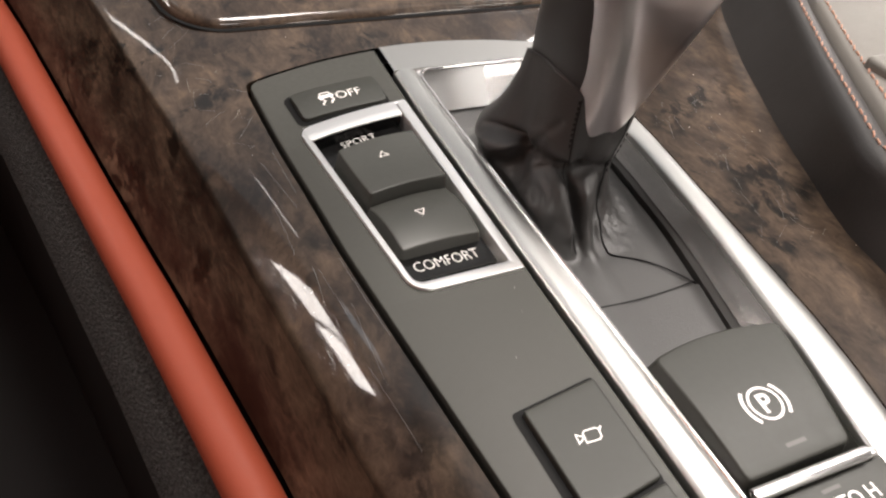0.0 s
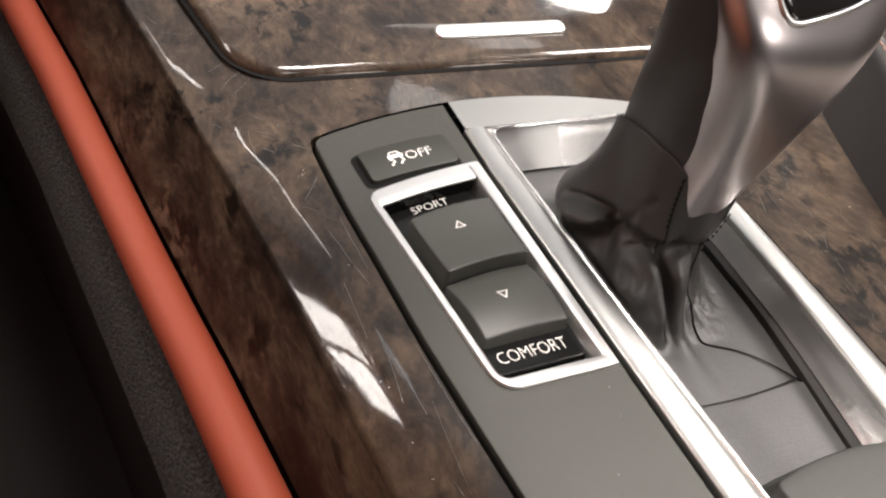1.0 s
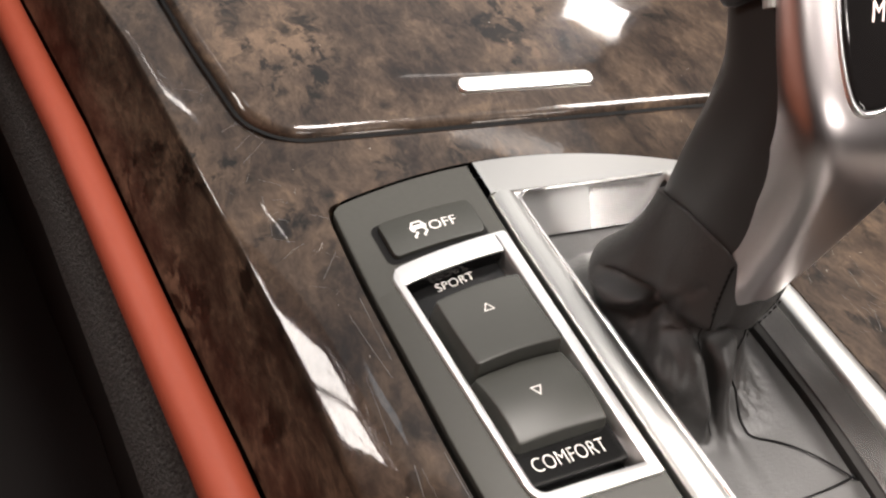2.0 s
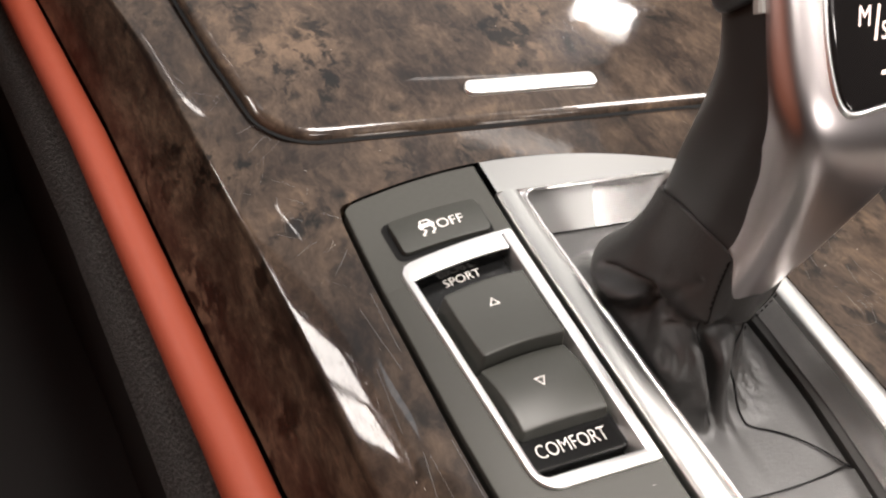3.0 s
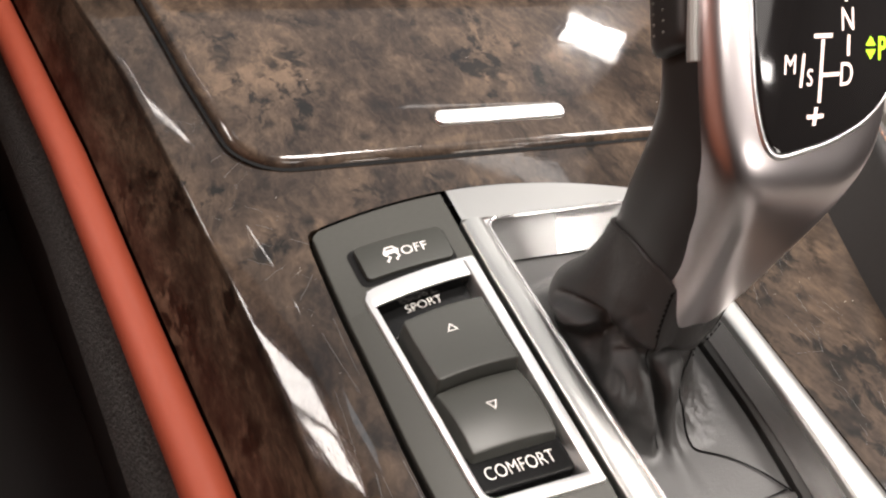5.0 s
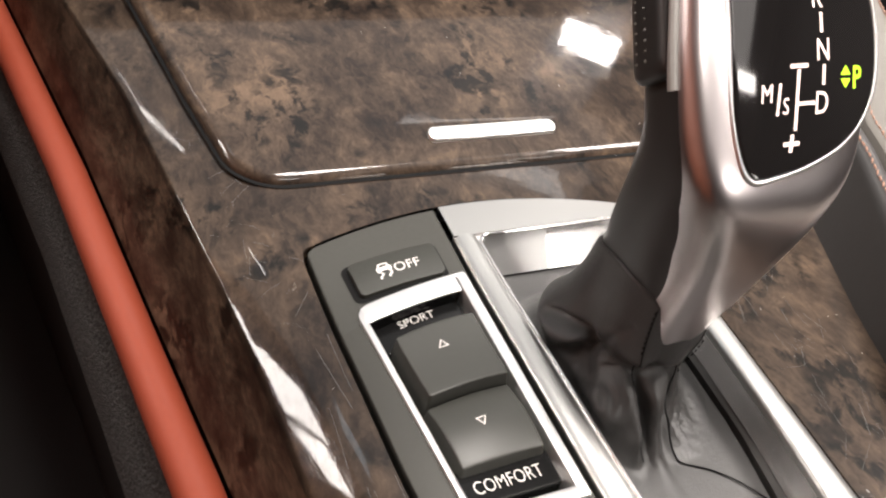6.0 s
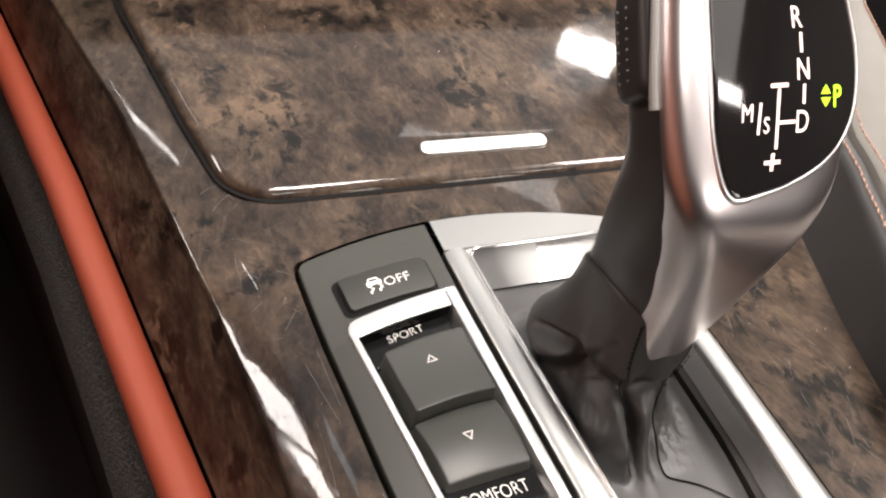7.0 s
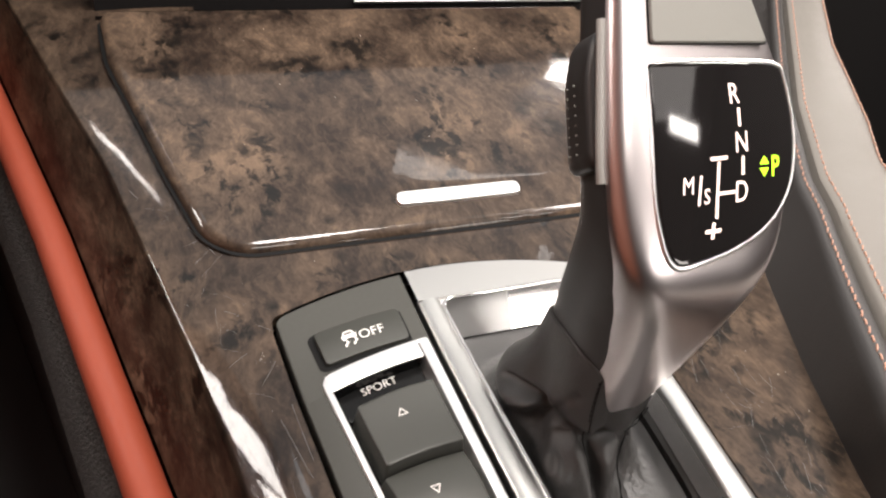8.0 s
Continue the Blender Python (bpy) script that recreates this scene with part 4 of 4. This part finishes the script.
sheet = [(0.0, -0.0010), (0.0, -0.0003), (0.002, -0.00005)] + [(w, 0.0) for w in steps(0.006, 1, 84)]
loops = []
for w, g in sheet:
    row = [shield_point(i, w, g) for i in range(COLS + 1)]
    rim_in = [p + (Vector((0.040, p.y + 0.022, p.z)) - p).normalized() * 0.0012 for p in (row[0], row[-1])]
    loops.append([rim_in[0]] + row + [rim_in[1]])
part("shield", rings(bmesh.new(), loops, close=False), SHIELD, lever, "satin grey metal shield", smooth=50)
part("grip", rings(bmesh.new(), inner, cap=True), GRIP, lever, "smooth black shaft", smooth=0)

NRM = Vector((-0.018, -0.7465, 0.665)).normalized()
UP = Vector((0.0, 0.665, 0.7465)).normalized()
RT = UP.cross(NRM).normalized()
UP = NRM.cross(RT)
FACE = Vector((0.0437, -0.0412, 0.0853))


def on_face(a, s, lift=0.0):
    return FACE + RT * a + UP * s + NRM * lift


def closed_spline(points, n=6):
    out = []
    m = len(points)
    for i in range(m):
        p0, p1, p2, p3 = (Vector(points[(i + k) % m]) for k in (-1, 0, 1, 2))
        for j in range(n):
            t = j / n
            out.append(tuple(0.5 * (2 * p1 + (p2 - p0) * t + (2 * p0 - 5 * p1 + 4 * p2 - p3) * t * t + (3 * p1 - p0 - 3 * p2 + p3) * t ** 3)))
    return out


SCREEN = [(-0.0164, 0.0240), (-0.0158, 0.0252), (-0.0146, 0.0254), (-0.0060, 0.0251), (0.0060, 0.0246), (0.0150, 0.0240), (0.0182, 0.0232), (0.0193, 0.0215), (0.0203, 0.0125), (0.0197, 0.0045), (0.0173, -0.0030), (0.0128, -0.0090), (0.0066, -0.0133), (-0.0018, -0.0163), (-0.0096, -0.0178), (-0.0140, -0.0184), (-0.0162, -0.0176), (-0.0176, -0.0150), (-0.0184, -0.0100), (-0.0186, -0.0040), (-0.0182, 0.0030), (-0.0174, 0.0120)]
edge = closed_spline(SCREEN)


def inset(points, d):
    """The outline drawn in (or, below 0, out) by d."""
    n = len(points)
    out = []
    for i in range(n):
        along_edge = Vector(points[(i + 1) % n]) - Vector(points[i - 1])
        side = Vector((along_edge.y, -along_edge.x)).normalized()
        out.append(tuple(Vector(points[i]) + side * d))
    return out


# the glass bows gently across
def bowed(p, lift):
    return on_face(p[0], p[1], lift - 2.2 * (p[0] - 0.001) ** 2 - 0.5 * (p[1] - 0.004) ** 2)


loops = [[bowed(p, lift) for p in inset(edge, d)] for d, lift in ((0.0, -0.004), (0.0, 0.0009), (0.0002, 0.0012), (0.0006, 0.0013), (0.0012, 0.0013))]
loops += [[bowed(tuple(Vector((0.0, 0.003)) + (Vector(p) - Vector((0.0, 0.003))) * k), 0.0013) for p in inset(edge, 0.0012)] for k in (0.85, 0.7, 0.5, 0.3, 0.12)]
display = part("display", rings(bmesh.new(), loops, cap=True), PIANO, lever, "gloss black shift display", smooth=40)
part("bezel", rings(bmesh.new(), [[on_face(*p, lift) for p in inset(edge, d)] for d, lift in ((-0.0013, -0.0014), (-0.0011, -0.0001), (-0.0008, 0.0003), (-0.0004, 0.0004), (-0.0001, 0.0002), (0.0001, -0.0012))]), CHROME, lever, "bright metal bezel", smooth=50)
CORNERS = [(-0.0153, 0.0296), (0.0158, 0.0286), (0.0100, 0.0490), (-0.0132, 0.0490)]
cap_edge = []
for k in range(4):
    p0, p1, p2 = (Vector(CORNERS[(k + d) % 4]) for d in (-1, 0, 1))
    a, b = p1 + (p0 - p1).normalized() * 0.0010, p1 + (p2 - p1).normalized() * 0.0010
    cap_edge += [tuple((1 - t) ** 2 * a + 2 * t * (1 - t) * p1 + t * t * b) for t in steps(0, 1, 5)]
cmid = Vector((-0.001, 0.0390))
part("park_button", rings(bmesh.new(), [[on_face(cmid.x + (p[0] - cmid.x) * k, cmid.y + (p[1] - cmid.y) * k, lift) for p in cap_edge] for k, lift in ((1.0, -0.004), (1.0, 0.0006), (0.985, 0.0010), (0.97, 0.0011), (0.95, 0.0011), (0.6, 0.0010))], cap=True), GREY, lever, "pale grey park button", smooth=40)
part("button_gap", rings(bmesh.new(), [[on_face(cmid.x + (p[0] - cmid.x) * k, cmid.y + (p[1] - cmid.y) * k, 0.00035) for p in cap_edge] for k in (1.03, 0.99)]), GAP, lever, "dark gap round the park button")


def shown(a, s):
    """A place on the glass; the print's columns lean as they go down."""
    m = s * 1000
    return bowed((a + (0.165 * m - 0.00425 * m * m) / 1000, s), 0.00138)


for text, a, s, size in (("R", 0.0025, 0.0154, 0.0066), ("N", 0.0036, 0.0046, 0.0066), ("D", 0.0034, -0.0062, 0.0066), ("M", -0.0106, -0.0033, 0.0053), ("S", -0.0058, -0.0058, 0.0047)):
    part("gear_letter", letters(text, size, lambda x, y, a=a, s=s: shown(a + x, s + y), 0.0, 0.76), LIT, display)
for line, wide in (([(-0.0028, 0.0030), (-0.0030, -0.0092)], 0.0007), ([(-0.0029, -0.0039), (0.0016, -0.0039)], 0.0007), ([(-0.0050, 0.0037), (-0.0005, 0.0037)], 0.0008), ([(-0.0056, -0.0118), (-0.0016, -0.0118)], 0.0008), ([(-0.0036, -0.0100), (-0.0036, -0.0135)], 0.0008), ([(0.0034, 0.0144), (0.0033, 0.0103)], 0.0007), ([(0.0038, 0.0037), (0.0037, -0.0004)], 0.0007), ([(-0.0078, -0.0060), (-0.0074, 0.0004)], 0.0006)):
    part("gate_line", stroke(bmesh.new(), line, wide, shown), LIT, display)
part("park_letter", letters("P", 0.0066, lambda x, y: shown(0.0130 + x, -0.0014 + y), 0.00010, 0.74), GREEN, display, "lit green letter P")
bm = bmesh.new()
blot(bm, [(0.0084, 0.0014), (0.0112, 0.0014), (0.0098, 0.0034)], shown)
blot(bm, [(0.0084, 0.0006), (0.0098, -0.0014), (0.0112, 0.0006)], shown)
part("arrows", bm, GREEN, display)

# unlock button on the driver's flank, behind a bright edge
HEEL = Vector((0.0190, -0.0236, 0.0925))
AFT, ALONG, OUTWARD = Vector((0.0006, 0.74, -0.67)), Vector((0.10, 0.66, 0.74)), Vector((-1, 0, 0.1))
loops = []
for g, out in ((0.0, -0.0012), (0.0, 0.0016), (0.0004, 0.0025), (0.0012, 0.0031), (0.003, 0.0034)):
    loop = []
    for p, q in rounded(-0.0022 + g, 0.0098 - g, -0.0128 + g, 0.0180 - g, 0.0026):
        taper = max(0.0, q - 0.006)
        loop.append(HEEL + AFT * (p - 0.10 * taper) + ALONG * q + OUTWARD * (out - 16 * taper ** 2 * (1 if out > 0 else 0)))
    loops.append(loop)
button = part("unlock_button", rings(bmesh.new(), loops, cap=True), GRIP, lever, "black ribbed unlock button", smooth=40)
bm = bmesh.new()
for i in range(8):
    for j in range(2):
        base = HEEL + AFT * (0.0042 + 0.0030 * j) + ALONG * (-0.0085 + 0.0022 * i) + OUTWARD * (0.0034 - 16 * max(0.0, -0.0145 + 0.0022 * i) ** 2)
        bmesh.ops.create_icosphere(bm, subdivisions=1, radius=0.00032, matrix=Matrix.Translation(base))
tagged(part("grip_dots", bm, GREY, button), kind="stuff")
pts = [shield_point(0, (v - 0.054) / 1.206) + Vector((-0.0004, 0.0008, -0.0006)) for v in steps(0.74, 1.10, 24)]
part("edge_strip", tube(bmesh.new(), pts, 0.0011, 10), material("pale_grey_plastic", (0.36, 0.35, 0.33), 0.45), lever, "pale grey edge beside the button")

# ---- side leather, red piping, carpet ----
side = thing("passenger_bolster", "charcoal leather console bolster with orange double stitching", "trim", "structure")
GROOVE = [(-0.30, 0.080), (-0.078, 0.111), (-0.030, 0.1400), (0.012, 0.167), (0.030, 0.176), (0.08, 0.207), (0.154, 0.263), (0.30, 0.375)]
FAR = [(-0.30, 0.140), (-0.05, 0.175), (0.036, 0.217), (0.062, 0.235), (0.126, 0.272), (0.168, 0.303), (0.30, 0.41)]


def bolster_wall(y):
    """Flat wall, tight bend and the welt up to the seam groove."""
    w, g, z = lerp(WOOD_RIGHT, y), lerp(GROOVE, y), rise(y)
    out = [(w + (g - 0.0112 - w) * i / 8, z - 0.003 + 0.0205 * i / 8) for i in range(9)]
    out += bezier((g - 0.0112, z + 0.0175), (g - 0.0102, z + 0.0193), (g - 0.0094, z + 0.0202), (g - 0.0078, z + 0.0208), 6)[1:]
    return out + [(g - 0.006, z + 0.0212), (g - 0.0030, z + 0.0214), (g - 0.0016, z + 0.0208), (g - 0.0008, z + 0.0190), (g, z + 0.0176)]


def bolster_top(y):
    g, f, z = lerp(GROOVE, y), lerp(FAR, y), rise(y)
    out = [(g, z + 0.0176), (g + 0.0008, z + 0.0192), (g + 0.0018, z + 0.0214), (g + 0.0034, z + 0.0224)]
    out += bezier((g + 0.006, z + 0.0228), (g + 0.4 * (f - g), z + 0.0240), (f - 0.012, z + 0.0248), (f, z + 0.0232), 10)
    return out + [(f + 0.003, z + 0.018), (f + 0.006, z - 0.05), (f + 0.006, z - 0.30)]


part("wall_panel", ribbon(YS, bolster_wall), SIDE, side)
part("top_panel", ribbon(YS, bolster_top), GREIGE, side, "greige leather top panel")


def stitch_row(name, curve, shift, lift, y0, y1, pitch):
    bm = bmesh.new()
    y = y0
    k = 0
    while y < y1:
        x, x2 = lerp(curve, y) + shift, lerp(curve, y + pitch * 0.72) + shift
        wob = 0.00018 * (1 if k % 2 else -1)
        p, q = Vector((x - wob, y, rise(y) + lift)), Vector((x2 + wob, y + pitch * 0.72, rise(y) + lift))
        tube(bm, [p - Vector((0, 0, 0.0007)), p + Vector((0, pitch * 0.1, 0.0003)), (p + q) / 2 + Vector((0, 0, 0.0004)), q + Vector((0, -pitch * 0.1, 0.0003)), q - Vector((0, 0, 0.0007))], 0.00034, 6)
        y += pitch
        k += 1
    return tagged(part(name, bm, THREAD, side, "orange twisted thread"), kind="stuff")


stitch_row("stitching", GROOVE, -0.0060, 0.0211, -0.16, 0.24, 0.0034)
stitch_row("stitching", GROOVE, 0.0050, 0.0226, -0.16, 0.24, 0.0034)
stitch_row("stitching", FAR, -0.0015, 0.0240, -0.05, 0.24, 0.0036)

buckle = thing("seat_belt_buckle", "grey plastic seat belt buckle with black slot beside the stitched bolster", "buckle")
part("body", pad(0.1355, 0.170, -0.0670, -0.0425, 0.016, 0.0262, 0.003, 0.0015), GREIGE, buckle)
bm = blot(bmesh.new(), [(0.1372, -0.0655), (0.1432, -0.0655), (0.1448, -0.0480), (0.1388, -0.0480)], lambda a, s: place(a, s, 0.02635, flat))
part("slot", bm, GAP, buckle, "black slot")
bm = stroke(bmesh.new(), [(0.1530, -0.0480), (0.1500, -0.0510), (0.1505, -0.0540)], 0.0009, lambda a, s: place(a, s, 0.02638, flat))
part("mark", bm, PRINT, buckle, "small white mark")

piping = thing("red_trim", "smooth red leather trim along the console", "trim", "structure")
part("roll", ribbon(YS, lambda y: [(lerp(RED_EDGE, y) - 0.0062 + 0.0066 * math.cos(t), rise(y) - 0.0445 + 0.0080 * math.sin(t)) for t in steps(-0.3, 3.9, 18)]), RED, piping)
floor = thing("floor", "dark grey carpet lining of the footwell", "floor", "structure")
part("carpet", ribbon(YS, lambda y: [(lerp(RED_EDGE, y) - 0.010, rise(y) - 0.050), (lerp(RED_EDGE, y) - 0.0165, rise(y) - 0.058), (lerp(RED_EDGE, y) - 0.0225, rise(y) - 0.085)]), CARPET, floor)
# footwell shade is put into the lining's near-black colour
part("lining", ribbon(YS, lambda y: [(lerp(RED_EDGE, y) - 0.0225, rise(y) - 0.085), (lerp(RED_EDGE, y) - 0.025, rise(y) - 0.22), (-0.30, -0.27), (-0.75, -0.28)]), DARK, floor, "footwell lining, near black painted in for the footwell's shade")


# hairline scratches in the lacquer, and painted reflection streaks beside the strip
SCRATCH = material("pale_lacquer_lines", (0.21, 0.213, 0.218), 0.4)


def lacquer(x, y):
    """Height of the wood beside the strip and on the passenger's side."""
    if x < 0:
        pts = sorted(left_profile(y)[0][1:])
        return float(np.interp(x, [p[0] for p in pts], [p[1] for p in pts]))
    return rise(y)


def scratch_group(count, seed, spot, heading, length, bow):
    rnd = random.Random(seed)
    bm = bmesh.new()
    for k in range(count):
        x0, y0 = spot(rnd)
        a, n, c = heading(rnd), length * rnd.uniform(0.4, 1.6), bow * rnd.uniform(-1, 1)
        pts = []
        for i in range(7):
            t = i / 6 - 0.5
            pts.append((x0 + n * t * math.cos(a) - c * (t * t) * math.sin(a), y0 + n * t * math.sin(a) + c * (t * t) * math.cos(a)))
        stroke(bm, pts, rnd.choice((0.00002, 0.00003, 0.00005)), lambda p, q: Vector((p, q, lacquer(p, q) + 0.00007)))
    return tagged(part("scratch_and_streak", bm, SCRATCH, console, "fine pale lines: lacquer scratches, and painted reflection streaks beside the strip"), kind="stuff")


def beside_strip(rnd):
    y = rnd.uniform(-0.105, -0.020)
    return lerp(STRIP_LEFT, y) - rnd.uniform(0.0022, 0.0110), y


def by_crest(rnd):
    y = rnd.uniform(-0.01, 0.10)
    return lerp(CREST, y) + rnd.uniform(0.003, 0.022), y


def passenger_side(rnd):
    y = rnd.uniform(-0.09, 0.0)
    return lerp(RIGHT_OUT, y) + rnd.uniform(0.006, 0.032), y


# this first group paints reflected streaks; the other two are scratches
scratch_group(8, 3, beside_strip, lambda r: 1.66 + r.gauss(0, 0.10), 0.020, 0.0006)
scratch_group(36, 5, by_crest, lambda r: r.uniform(0.3, 2.6), 0.007, 0.0020)
scratch_group(40, 9, passenger_side, lambda r: 1.1 + r.gauss(0, 0.5), 0.008, 0.0010)

dust = thing("dust", "pale dust specks lying on the lacquer and the switch strip", "dust", "stuff")
random.seed(7)
bm = bmesh.new()
for k in range(90):
    y = random.uniform(-0.12, 0.20)
    x = random.uniform(-0.055, 0.12) if y > 0.04 else random.choice((random.uniform(-0.052, -0.047), random.uniform(0.078, 0.112), random.uniform(-0.030, -0.004)))
    z = lid_height(x, y) if y > LID_Y0 + 0.006 and x > -0.05 else rise(y) + 0.0003
    if -0.08 < y < 0.035 and -0.045 < x < 0.075 or y < -0.1 and x > -0.025:
        continue
    r = random.choice((0.00006, 0.00009, 0.00012))
    bmesh.ops.create_icosphere(bm, subdivisions=1, radius=r, matrix=Matrix.Translation((x, y, z + r * 0.5)))
part("specks", bm, PRINT, dust)


# ---- the cabin round the console ----
def slab(name, lo, hi, mat, label, category):
    bm = bmesh.new()
    bmesh.ops.create_cube(bm, size=1.0, matrix=Matrix.LocRotScale([(a + b) / 2 for a, b in zip(lo, hi)], None, [b - a for a, b in zip(lo, hi)]))
    bmesh.ops.bevel(bm, geom=bm.edges[:], offset=0.01, segments=2, affect="EDGES")
    return tagged(part(name, bm, mat), label, category, kind="structure")


LINER = grain(material("headliner_cloth", (0.30, 0.27, 0.24), 0.9), 500, 0.5, 0.001)
slab("ceiling", (-0.80, -1.40, 0.95), (0.90, 0.45, 1.0), LINER, "grey beige cloth headliner", "ceiling")
slab("wall_driver", (-0.85, -1.40, -0.35), (-0.78, 1.0, 1.0), DOOR, "dark red leather lined driver's door", "door panel")
slab("wall_passenger", (0.88, -1.40, -0.35), (0.95, 1.0, 1.0), SIDE, "charcoal leather lined passenger's door", "door panel")
slab("wall_rear", (-0.80, -1.45, -0.35), (0.90, -1.38, 1.0), DARK, "charcoal leather rear seat back", "seat back")
slab("wall_front", (-0.80, 0.30, -0.35), (0.90, 1.0, 0.14), DARK, "dark dashboard", "dashboard")
# added out of view, only to block light from the red trim's front
slab("trim_shade_slab", (-0.80, 0.235, -0.35), (-0.24, 0.32, 0.17), DARK, "unseen dark slab, added to shade the red trim's front end", "dashboard")
slab("floor_passenger", (0.20, -1.40, -0.37), (0.90, 0.45, -0.32), CARPET, "dark grey carpet of the passenger's footwell", "floor")
# not the passenger side's carpet: near black paints this side's shade
slab("floor_driver", (-0.80, -1.40, -0.37), (0.20, 0.45, -0.32), DARK, "driver's side floor, near black painted in for footwell shade", "floor")
